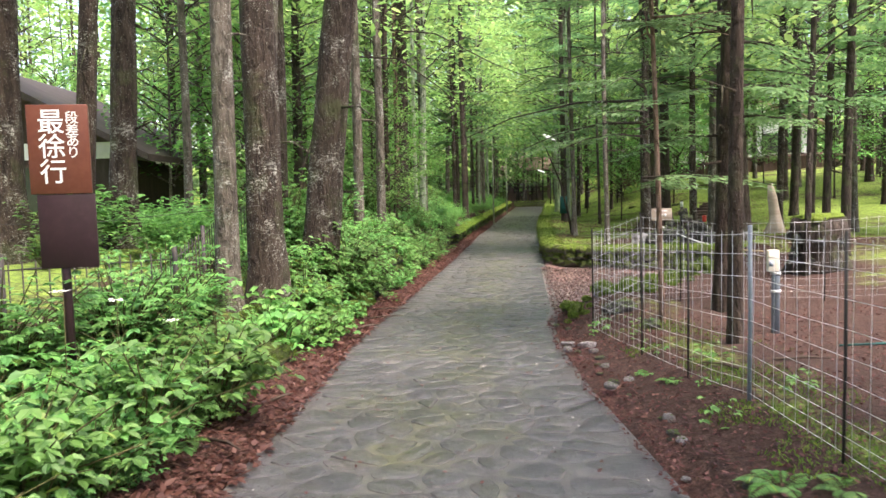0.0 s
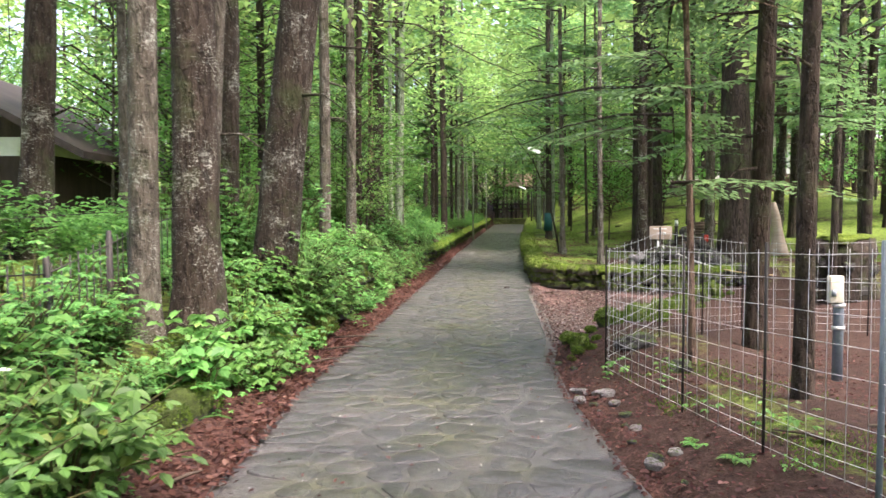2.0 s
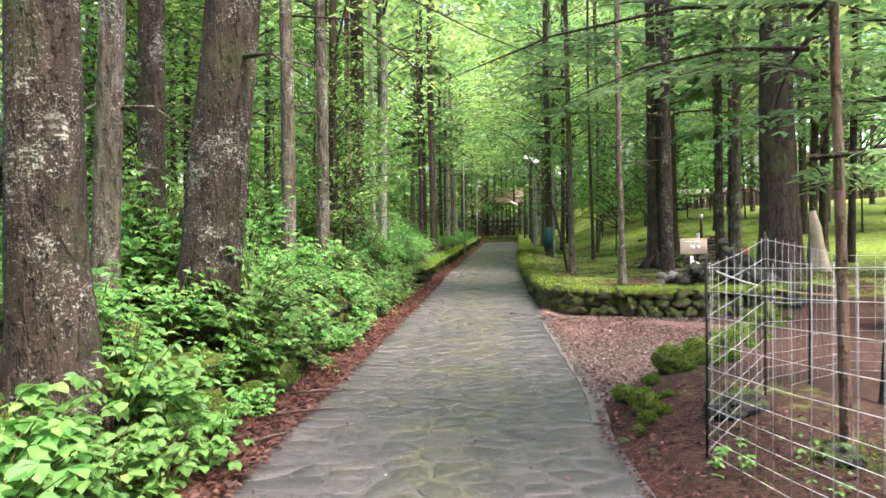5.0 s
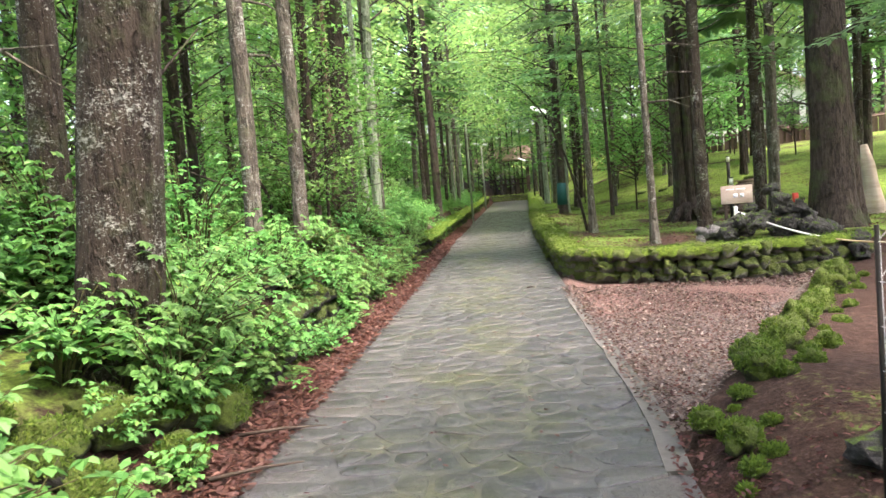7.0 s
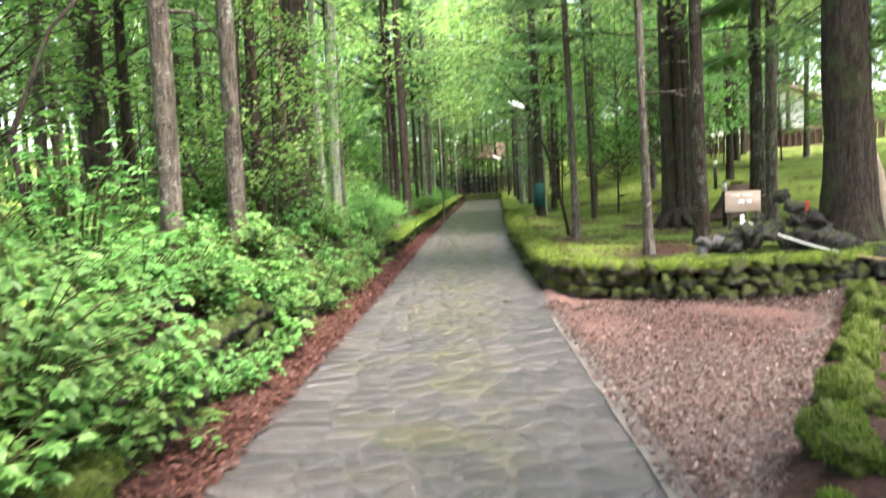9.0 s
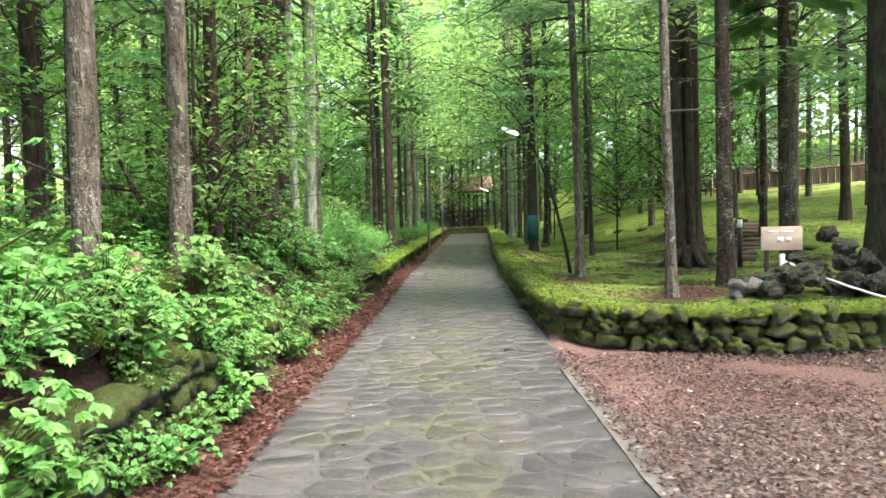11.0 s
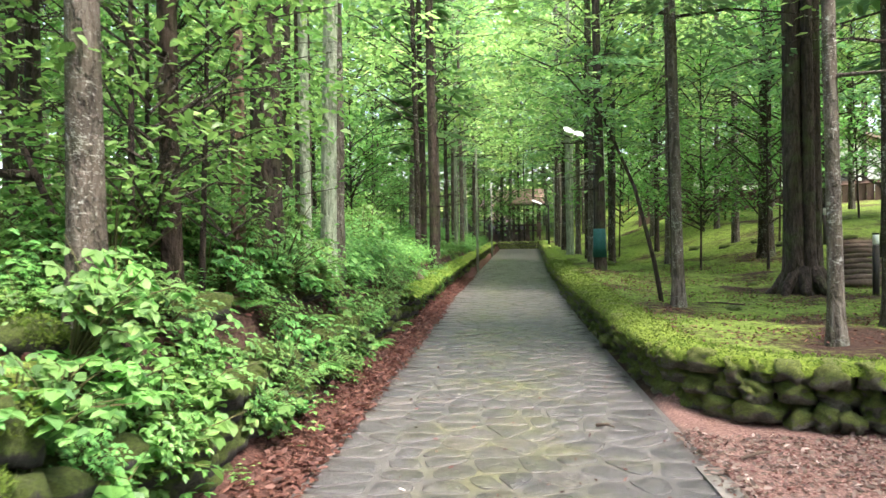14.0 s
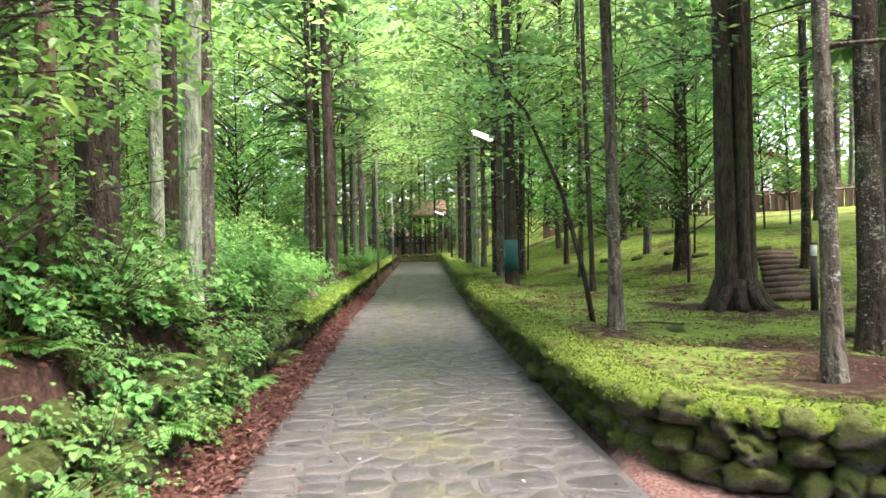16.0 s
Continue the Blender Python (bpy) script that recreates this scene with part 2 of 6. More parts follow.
def trodden(t, pos):
    """Olive moss that grows along the middle of the road, between the wheel tracks."""
    split = node(t, "ShaderNodeSeparateXYZ")
    t.links.new(pos, split.inputs[0])
    off = maths(t, "ABSOLUTE", maths(t, "SUBTRACT", split.outputs[0], 0.0))
    return step_mask(t, maths(t, "SUBTRACT", noise_out(t, pos, 1.3, 6, 0.65), maths(t, "MULTIPLY", off, 0.17)), 0.4, 0.58)


def grime(t, pos, col):
    """Brown dirt and dark wet blotches that lie over stones and joints alike."""
    dirt = step_mask(t, noise_out(t, pos, 4.5, 8, 0.75), 0.5, 0.68)
    col = mix(t, maths(t, "MULTIPLY", dirt, 0.4), col, (0.085, 0.072, 0.058))
    wet = step_mask(t, noise_out(t, pos, 2.1, 7, 0.7), 0.48, 0.62)
    return mix(t, maths(t, "MULTIPLY", wet, 0.72), col, (0.036, 0.037, 0.038))


pmoss = trodden(pt, pg.outputs["Position"])
stone_col = mix(pt, maths(pt, "MULTIPLY", pmoss, 0.6), stone_col, (0.07, 0.075, 0.026))
damp = ramp(pt, noise_out(pt, pg.outputs["Position"], 0.55, 5, 0.6), [(0.35, grey(0.62)), (0.65, grey(1.0))])
stone_col = mix(pt, maths(pt, "SUBTRACT", 1.0, damp), stone_col, (0.035, 0.037, 0.04))
speck = ramp(pt, noise_out(pt, pg.outputs["Position"], 48, 6, 0.85), [(0.36, grey(0.32)), (0.5, grey(1.0)), (0.64, grey(2.1))])
times = node(pt, "ShaderNodeMix", [(0, 1.0)], data_type="RGBA")
times.blend_type = "MULTIPLY"
pt.links.new(stone_col, times.inputs[6])
pt.links.new(speck, times.inputs[7])
stone_col = times.outputs[2]
stone_col = grime(pt, pg.outputs["Position"], stone_col)
pt.links.new(stone_col, pb.inputs["Base Color"])
pt.links.new(maths(pt, "MULTIPLY_ADD", pfine, 0.55, 0.06), pb.inputs["Roughness"])
bump(pt, pb, maths(pt, "ADD", pfine, noise_out(pt, pg.outputs["Position"], 9, 4, 0.7)), 0.9, 0.02)

MORTAR, mt, mb = shader("mortar", 0.5, 0.45)
mg = node(mt, "ShaderNodeNewGeometry")
mfine = noise_out(mt, mg.outputs["Position"], 30, 8, 0.7)
mcol = ramp(mt, mfine, [(0.3, (0.05, 0.05, 0.05)), (0.55, (0.078, 0.077, 0.074)), (0.75, (0.12, 0.117, 0.112))])
mmoss = trodden(mt, mg.outputs["Position"])
mcol = mix(mt, maths(mt, "MULTIPLY", mmoss, 0.6), mcol, (0.095, 0.1, 0.035))
mcol = grime(mt, mg.outputs["Position"], mcol)
mt.links.new(mcol, mb.inputs["Base Color"])
bump(mt, mb, maths(mt, "ADD", mfine, noise_out(mt, mg.outputs["Position"], 8, 3)), 0.8, 0.02)

# ground: red-brown soil, moss, pink-brown gravel and leaf litter, mixed by three masks kept on the mesh
GROUND, gt, gb = shader("forest_floor", 0.95, 0.15)
gg = node(gt, "ShaderNodeNewGeometry")
gp = gg.outputs["Position"]
zone = node(gt, "ShaderNodeVertexColor", layer_name="zone")
gs = node(gt, "ShaderNodeSeparateColor")
gt.links.new(zone.outputs[0], gs.inputs[0])
g1, g2, g3 = noise_out(gt, gp, 1.6, 6, 0.65), noise_out(gt, gp, 38, 6, 0.75), noise_out(gt, gp, 9, 5, 0.7)


def zone_mask(channel):
    jitter = maths(gt, "ADD", gs.outputs[channel], maths(gt, "MULTIPLY_ADD", maths(gt, "ADD", g1, g3), 0.7, -0.7))
    return step_mask(gt, jitter, 0.35, 0.62)


soil = ramp(gt, maths(gt, "ADD", maths(gt, "MULTIPLY", g2, 0.6), maths(gt, "MULTIPLY", g3, 0.4)), [(0.36, (0.014, 0.009, 0.007)), (0.5, (0.046, 0.026, 0.02)), (0.66, (0.11, 0.067, 0.052))])
mossy = ramp(gt, maths(gt, "ADD", maths(gt, "MULTIPLY", g3, 0.6), maths(gt, "MULTIPLY", g2, 0.4)),
             [(0.34, (0.055, 0.055, 0.02)), (0.47, (0.11, 0.17, 0.034)), (0.62, (0.21, 0.31, 0.055))])
gravel = ramp(gt, g2, [(0.34, (0.04, 0.028, 0.024)), (0.5, (0.125, 0.103, 0.094)), (0.66, (0.31, 0.275, 0.258))])
pink = step_mask(gt, g1, 0.5, 0.64)
gravel = mix(gt, maths(gt, "MULTIPLY", pink, 0.18), gravel, (0.23, 0.125, 0.1))
rose = ramp(gt, g2, [(0.36, (0.07, 0.04, 0.034)), (0.52, (0.19, 0.115, 0.098)), (0.68, (0.34, 0.235, 0.205))])
litter = ramp(gt, g2, [(0.34, (0.02, 0.01, 0.008)), (0.5, (0.075, 0.036, 0.028)), (0.68, (0.17, 0.095, 0.075))])
gravel = mix(gt, step_mask(gt, g3, 0.52, 0.66), gravel, (0.06, 0.04, 0.033))
gravel = mix(gt, step_mask(gt, maths(gt, "ADD", zone.outputs[1], maths(gt, "MULTIPLY_ADD", g1, 1.2, -0.6)), 0.35, 0.7), gravel, rose)
gcol = mix(gt, zone_mask(0), soil, mossy)
gcol = mix(gt, zone_mask(1), gcol, gravel)
gcol = mix(gt, zone_mask(2), gcol, litter)
gt.links.new(gcol, gb.inputs["Base Color"])
bump(gt, gb, maths(gt, "ADD", g2, g3), 0.9, 0.04)


# ---- mesh helpers ----
def mesh_ob(name, verts, faces, material, parent=None, label="", smooth=True):
    me = bpy.data.meshes.new(name)
    me.from_pydata(verts if isinstance(verts, list) else verts.tolist(), [], faces if isinstance(faces, list) else faces.tolist())
    me.materials.append(material)
    if smooth:
        me.polygons.foreach_set("use_smooth", [True] * len(me.polygons))
    ob = new(name, me)
    if parent:
        ob.parent = parent
    if label:
        ob["label"] = label
    return ob


class Geo:
    """Gathers the faces of one part."""

    def __init__(self):
        self.v, self.f = [], []

    def add(self, verts, faces):
        n = len(self.v)
        self.v += [tuple(p) for p in verts]
        self.f += [tuple(n + i for i in q) for q in faces]
        return self

    def tube(self, points, radii, sides=8, wob=0.0, seed=0.0):
        pts = [Vector(p) for p in points]
        rings = []
        for i, p in enumerate(pts):
            d = (pts[min(i + 1, len(pts) - 1)] - pts[max(i - 1, 0)]).normalized()
            a = d.cross(Vector((0.31, 0.95, 0.11))).normalized()
            b = d.cross(a)
            for k in range(sides):
                w = 2 * math.pi * k / sides
                q = radii[i] * (1 + wob * noise.noise((math.cos(w) * 1.7 + seed, math.sin(w) * 1.7, p.z * 0.9 + i * 0.13)))
                rings.append(p + (a * math.cos(w) + b * math.sin(w)) * q)
        fs = [(i * sides + k, i * sides + (k + 1) % sides, (i + 1) * sides + (k + 1) % sides, (i + 1) * sides + k)
              for i in range(len(pts) - 1) for k in range(sides)]
        fs += [tuple(reversed(range(sides))), tuple(range((len(pts) - 1) * sides, len(pts) * sides))]
        return self.add(rings, fs)

    def box(self, x0, y0, z0, x1, y1, z1, bevel=0.0):
        bm = bmesh.new()
        bmesh.ops.create_cube(bm, size=1)
        for v in bm.verts:
            v.co = Vector(((x0 + x1) / 2 + v.co.x * (x1 - x0), (y0 + y1) / 2 + v.co.y * (y1 - y0), (z0 + z1) / 2 + v.co.z * (z1 - z0)))
        if bevel:
            bmesh.ops.bevel(bm, geom=bm.edges[:], offset=bevel, segments=2, affect="EDGES", profile=0.5)
        self.add([v.co for v in bm.verts], [[v.index for v in q.verts] for q in bm.faces])
        bm.free()
        return self

    def turned(self, m):
        self.v = [tuple(m @ Vector(p)) for p in self.v]
        return self

    def made(self, name, material, parent=None, label="", smooth=True):
        return mesh_ob(name, self.v, self.f, material, parent, label, smooth)


def thing(name, place, label, category, group="", kind=""):
    """An empty at a thing's base, to which its parts belong."""
    ob = new(name)
    ob.empty_display_size = 0.1
    ob.matrix_world = place if isinstance(place, Matrix) else Matrix.Translation(place)
    return tagged(ob, label, category, group, kind)


def unit(a):
    return a / np.maximum(np.linalg.norm(a, axis=-1, keepdims=True), 1e-6)


def leaf_arrays(at, along, up, length, width, curl=0.12):
    """Oval leaves folded along the midrib: six corners and two faces each."""
    n = len(at)
    along = unit(along)
    side = unit(np.cross(along, up))
    up = np.cross(side, along)
    L, W = np.reshape(length, (-1, 1)) * np.ones((n, 1)), np.reshape(width, (-1, 1)) * np.ones((n, 1))
    tip = at + along * L - up * L * curl
    a = at + along * L * 0.3
    b = at + along * L * 0.7 - up * L * curl * 0.4
    lift = up * W * 0.12
    v = np.stack([at, a + side * W * 0.5 + lift, b + side * W * 0.38 + lift, tip, b - side * W * 0.38 + lift, a - side * W * 0.5 + lift], 1).reshape(-1, 3)
    k = np.arange(n)[:, None] * 6
    f = np.concatenate([k + np.array([[0, 1, 2, 3]]), k + np.array([[0, 3, 4, 5]])], 0)
    return v, f


def blade_arrays(at, along, up, length, width, droop=0.1):
    """Small leaves and sprays seen from some way off: one lozenge each."""
    n = len(at)
    along = unit(along)
    side = unit(np.cross(along, up))
    L, W = np.reshape(length, (-1, 1)) * np.ones((n, 1)), np.reshape(width, (-1, 1)) * np.ones((n, 1))
    tip = at + along * L - np.array([[0, 0, 1.0]]) * L * droop
    mid = at + along * L * 0.45
    v = np.stack([at, mid + side * W * 0.5, tip, mid - side * W * 0.5], 1).reshape(-1, 3)
    return v, np.arange(n)[:, None] * 4 + np.array([[0, 1, 2, 3]])


rng = np.random.default_rng(7)
rnd = random.Random(11)


# ---- the lie of the land ----
EDGE_Y = [-12, 3, 5.5, 7.5, 9.2, 11, 16, 20, 24, 28, 35, 60]
EDGE_L = [-0.6, -0.95, -1.1, -1.26, -1.3, -1.33, -1.24, -1.13, -1.03, -0.98, -0.65, 0.35]
EDGE_R = [2.2, 1.6, 1.3, 1.14, 1.12, 1.28, 1.27, 1.27, 1.29, 1.38, 1.64, 2.8]


def left_edge(y):
    return np.interp(y, EDGE_Y, EDGE_L)


def right_edge(y):
    return np.interp(y, EDGE_Y, EDGE_R)


def road_z(y):
    return np.interp(y, [-30, -1, 2, 6, 9, 11.5, 18, 60, 140], [1.0, 0.4, 0.28, 0.17, 0.08, 0.0, 0.0, 0.42, 1.0])


def smooth(a, lo, hi):
    k = np.clip((a - lo) / (hi - lo), 0, 1)
    return k * k * (3 - 2 * k)


def ground_z(x, y):
    """Height of the ground: a bank with a low wall on one side, soil, gravel and a raised mossy slope on the other."""
    x, y = np.asarray(x, float), np.asarray(y, float)
    base = road_z(y)
    dl, dr = left_edge(y) - x, x - right_edge(y)
    bank = np.interp(y, [0, 4, 7, 10, 13, 15, 20, 30, 45, 60], [0.1, 0.18, 0.38, 0.55, 0.8, 0.9, 0.85, 0.6, 0.45, 0.4])
    steep = smooth(y, 9, 13)
    rise = (1 - steep) * smooth(dl, 0.35, 1.5) + steep * smooth(dl, 0.5, 0.85)
    lawn = np.interp(y, [-5, 2, 6, 10, 20, 40, 60], [0.3, 0.4, 0.75, 1.05, 1.15, 1.0, 0.8])
    left = bank * rise + 0.06 * smooth(dl, 0.05, 0.4) + np.maximum(lawn - bank, 0) * smooth(dl, 1.2, 3.8)
    left = left + 0.03 * np.maximum(dl - 16, 0)
    soil_rise = 0.04 + 0.12 * smooth(dr, 0.3, 1.0) - 0.08 * smooth(dr, 1.5, 2.4) + 0.18 * smooth(dr, 3.5, 6.0) + 0.16 * np.exp(-((x - 2.0) ** 2 / 0.5 + (y - 10.3) ** 2 / 1.2))
    row = 10.1 + (x - 1.35) * 1.85
    court = smooth(y, row, row + 0.7) * smooth(dr, 0.0, 0.3)
    front = wall_line_y(x)
    up = smooth(y, front + 0.2, front + 0.45) * smooth(dr, 0.2, 0.42)
    slope = 0.48 - 0.12 * smooth(y - front, 1.0, 5.0) * smooth(dr, 0.6, 1.6) + 0.042 * np.maximum(y - 25, 0) * smooth(dr, 0.8, 5.0) + 0.07 * np.maximum(dr - 3.6, 0) * smooth(y, 20, 30) + 0.05 * np.clip(y - 25, 0, 8) * smooth(dr, 4.0, 6.5)
    right = soil_rise * (1 - court) - 0.03 * court
    right = right * (1 - up) + slope * up
    return base + np.where(dl > 0, left, 0) + np.where(dr > 0, right, 0)


def wall_line_y(x):
    """Where the front of the mossy wall runs."""
    return np.interp(x, [1.2, 1.45, 1.7, 2.1, 3.0, 4.2, 5.2, 6.2, 8, 30], [18.9, 18.3, 17.9, 17.45, 17.05, 16.95, 17.2, 17.6, 18.0, 18.0])


def gz(x, y):
    return float(ground_z(x, y))


xs = np.concatenate([-np.geomspace(9, 420, 26)[::-1], np.arange(-8.8, 8.9, 0.2), np.geomspace(9, 420, 26)])
ys = np.concatenate([-np.geomspace(6, 300, 16)[::-1], np.arange(-5.6, 30, 0.2), np.arange(30, 64, 0.6), np.geomspace(64, 500, 22)])
gx, gy = np.meshgrid(xs, ys)
hz = ground_z(np.clip(gx, -40, 40), np.clip(gy, -25, 110))
on_road = (gx > left_edge(gy) - 0.1) & (gx < right_edge(gy) + 0.1) & (gy < 60.3)
lumps = np.array([noise.noise((a * 0.9, b * 0.9, 0)) * 0.05 + noise.noise((a * 3.1, b * 3.1, 4)) * 0.018 for a, b in zip(gx.ravel(), gy.ravel())]).reshape(gx.shape)
far_lift = np.maximum(np.hypot(gx, gy - 20) - 45, 0) * 0.06
hz = np.where(on_road, road_z(gy) - 0.07, hz + lumps * 1.5 * (1 - 0.6 * (np.abs(gx) < 2.2))) + np.where(on_road, 0, far_lift)
gverts = np.stack([gx, gy, hz], -1).reshape(-1, 3)
nx = len(xs)
gi = (np.arange(len(ys) - 1)[:, None] * nx + np.arange(nx - 1)[None]).reshape(-1, 1)
ground = mesh_ob("ground", gverts, gi + np.array([[0, 1, nx + 1, nx]]), GROUND)
tagged(ground, "forest floor of red-brown soil, moss and fallen leaves", "ground", kind="structure")
dl, dr = left_edge(gy) - gx, gx - right_edge(gy)
row = 10.1 + (gx - 1.35) * 1.85
court = smooth(gy, row - 0.2, row + 0.5) * (1 - smooth(gy, wall_line_y(gx), wall_line_y(gx) + 0.3)) * (dr > 0)
up = smooth(gy, wall_line_y(gx) + 0.2, wall_line_y(gx) + 0.6) * (dr > 0)
bare = np.exp(-((gx - 3.0) ** 2 / 5.0 + (gy - wall_line_y(gx) - 1.1) ** 2 / 1.1))
verge = np.exp(-((dr - 1.15) ** 2) / 0.16) * (gy < 7.5) * (gy > -3) * 0.46
patchy = np.array([noise.noise((a * 0.75, b * 0.75, 9)) for a, b in zip(gx.ravel(), gy.ravel())]).reshape(gx.shape)
moss = np.clip(up * (0.6 + 0.5 * patchy - 0.3 * bare) + verge * (dr > 0) + 0.62 * smooth(dl, 2.2, 3.2) + 0.5 * (dl > 0.9) * (dl < 2.2), 0, 1)
moss = moss + 0.45 * np.exp(-((gx - 2.3) ** 2 / 0.8 + (gy - 9.6) ** 2 / 2.0)) * (dr > 0) * (1 - court)
moss = np.maximum(moss, 0.45 * smooth(dr + patchy, 3.6, 6.4) * (1 - up) * (1 - court))
red = np.clip(np.where(dl > 0, 1 - smooth(dl, 0.4, 0.9), 0) + 0.55 * (dr > 0) * (1 - smooth(dr, 0.1, 0.5)) * (gy < 9.5), 0, 1)
col = ground.data.color_attributes.new("zone", "FLOAT_COLOR", "POINT")
rose_zone = court * smooth(gy, 13.6, 15.6) * (1 - 0.55 * smooth(gx, 2.6, 5.0))
rgba = np.stack([moss, court * 0.95, red, rose_zone], -1)
col.data.foreach_set("color", rgba.reshape(-1).astype(np.float32))


# ---- road bed ----
road_y = np.concatenate([np.arange(-12, 30, 0.5), np.arange(30, 60.5, 1.0)])
bed = Geo()
cols = 7
for y in road_y:
    a, b = left_edge(y) - 0.02, right_edge(y) + 0.02
    for k in range(cols):
        u = k / (cols - 1)
        bed.v.append((a + (b - a) * u, y, road_z(y) - 0.012 + 0.02 * (1 - (2 * u - 1) ** 2)))
bed.f = [(i * cols + k, i * cols + k + 1, (i + 1) * cols + k + 1, (i + 1) * cols + k) for i in range(len(road_y) - 1) for k in range(cols - 1)]
road = bed.made("road", MORTAR)
tagged(road, "narrow road of grey fieldstones set in mortar", "road", kind="structure")


def crown_z(x, y):
    a, b = left_edge(y), right_edge(y)
    u = np.clip((x - a) / (b - a), 0, 1)
    return float(road_z(y) - 0.012 + 0.02 * (1 - (2 * u - 1) ** 2))


# concrete strips along both sides of the paving
for edge, inner, outer, y0, y1 in ((right_edge, -0.11, 0.03, 9.6, 16.5),):
    strip = Geo()
    ring = []
    for y in np.arange(y0, y1, 0.4):
        e = float(edge(y)) + 0.02 * noise.noise((0, y * 2, 3))
        z = float(road_z(y))
        strip.v += [(e + outer, y, z - 0.08), (e + outer, y, z + 0.012), (e + inner, y, z + 0.014), (e + inner, y, z - 0.08)]
    n = len(strip.v) // 4
    strip.f = [(i * 4 + k, i * 4 + k + 1, i * 4 + k + 5, i * 4 + k + 4) for i in range(n - 1) for k in range(3)]
    strip.f += [(3, 2, 1, 0), (n * 4 - 4, n * 4 - 3, n * 4 - 2, n * 4 - 1)]
    tagged(strip.made("trim_edging", CONCRETE, smooth=False), "worn concrete strip along the edge of the paving", "edging", kind="structure")


# ---- foliage shapes ----
def jitter_up(n, spread=0.35):
    return unit(np.stack([rng.normal(0, spread, n), rng.normal(0, spread, n), np.ones(n)], -1))


def flat_dirs(n, lean=0.0, spread=0.2):
    a = rng.uniform(0, 2 * np.pi, n)
    return np.stack([np.cos(a), np.sin(a), rng.normal(lean, spread, n)], -1)


def layered_crown(z0, z1, reach, boughs, per, size, base=0.3):
    """Leaves of a broadleaf tree in flat, spreading layers, and the twigs that carry them."""
    wood, at = Geo(), []
    for _ in range(boughs):
        z = rng.uniform(z0, z1)
        k = (z - z0) / (z1 - z0)
        long = reach * (0.55 + 0.6 * math.sin(math.pi * min(1, 0.25 + k * 0.75))) * rng.uniform(0.6, 1.15)
        a = rng.uniform(0, 2 * np.pi)
        tip = Vector((math.cos(a) * long, math.sin(a) * long, z + rng.uniform(-0.1, 0.45)))
        root = Vector((0, 0, z - rng.uniform(0.3, 0.8)))
        mid = root.lerp(tip, 0.5) + Vector((0, 0, 0.12 * long))
        wood.tube([root, mid, tip], [0.022, 0.013, 0.005], 4)
        u = rng.uniform(base, 1.1, per)[:, None]
        p = np.array(root) * (1 - u) ** 2 + 2 * u * (1 - u) * np.array(mid) + u ** 2 * np.array(tip)
        wide = 0.42 * long * np.sin(np.clip(u, 0, 1) * np.pi * 0.8 + 0.35)
        p = p + np.concatenate([rng.normal(0, 1, (per, 2)) * wide * 0.6, rng.normal(0, 0.07, (per, 1))], 1)
        at.append(p)
    at = np.concatenate(at)
    n = len(at)
    out = unit(np.concatenate([at[:, :2], np.zeros((n, 1))], 1)) * 0.6 + flat_dirs(n, -0.25)
    shape = blade_arrays if size > 0.15 else leaf_arrays
    v, f = shape(at, out, jitter_up(n), size * rng.uniform(0.7, 1.25, n), size * rng.uniform(0.5, 0.75, n))
    return wood, v, f


def fir_crown(z0, z1, reach, boughs, per, size, fine=1):
    """Drooping fir boughs with flat side twigs."""
    wood, at, along, ln, wd = Geo(), [], [], [], []
    for i in range(boughs):
        k = (i + rng.uniform(0, 1)) / boughs
        z = z0 + (z1 - z0) * k
        long = reach * (1 - 0.5 * k) * rng.uniform(0.3, 1.25)
        z += rng.uniform(-0.5, 0.5)
        a = rng.uniform(0, 6.28)
        d = np.array([math.cos(a), math.sin(a), 0.0])
        s = np.array([-math.sin(a), math.cos(a), 0.0])
        sag = rng.uniform(0.16, 0.32)
        pts = [np.array([0, 0, z]) + d * long * u + np.array([0, 0, 0.1 * long * u - sag * long * u * u]) for u in (0, 0.35, 0.7, 1)]
        wood.tube(pts, [0.024, 0.016, 0.01, 0.004], 4)
        for u in np.linspace(0.18, 1.0, per):
            p = np.array([0, 0, z]) + d * long * u + np.array([0, 0, 0.1 * long * u - sag * long * u * u])
            arm = size * (0.45 + 0.9 * math.sin(math.pi * min(1, u * 0.85 + 0.1))) * rng.uniform(0.75, 1.2)
            for side in (-1, 1):
                w = unit(s * side + d * rng.uniform(0.5, 1.0) + np.array([0, 0, rng.uniform(-0.4, 0.02)]))
                if fine == 1:
                    at.append(p); along.append(w); ln.append(arm); wd.append(arm * 0.36)
                else:
                    across = unit(np.cross(w, [0, 0, 1.0]))
                    for j in range(fine):
                        q = (j + 0.5) / fine
                        for flip in (-1, 1):
                            at.append(p + w * arm * q)
                            along.append(unit(across * flip + w * 0.7 + np.array([0, 0, rng.uniform(-0.3, 0.1)])))
                            ln.append(arm * 0.34 * (1.15 - 0.7 * q)); wd.append(arm * 0.1)
    at, along = np.array(at), np.array(along)
    v, f = blade_arrays(at, along, jitter_up(len(at), 0.25), np.array(ln), np.array(wd), 0.08)
    return wood, v, f


CROWNS = {}


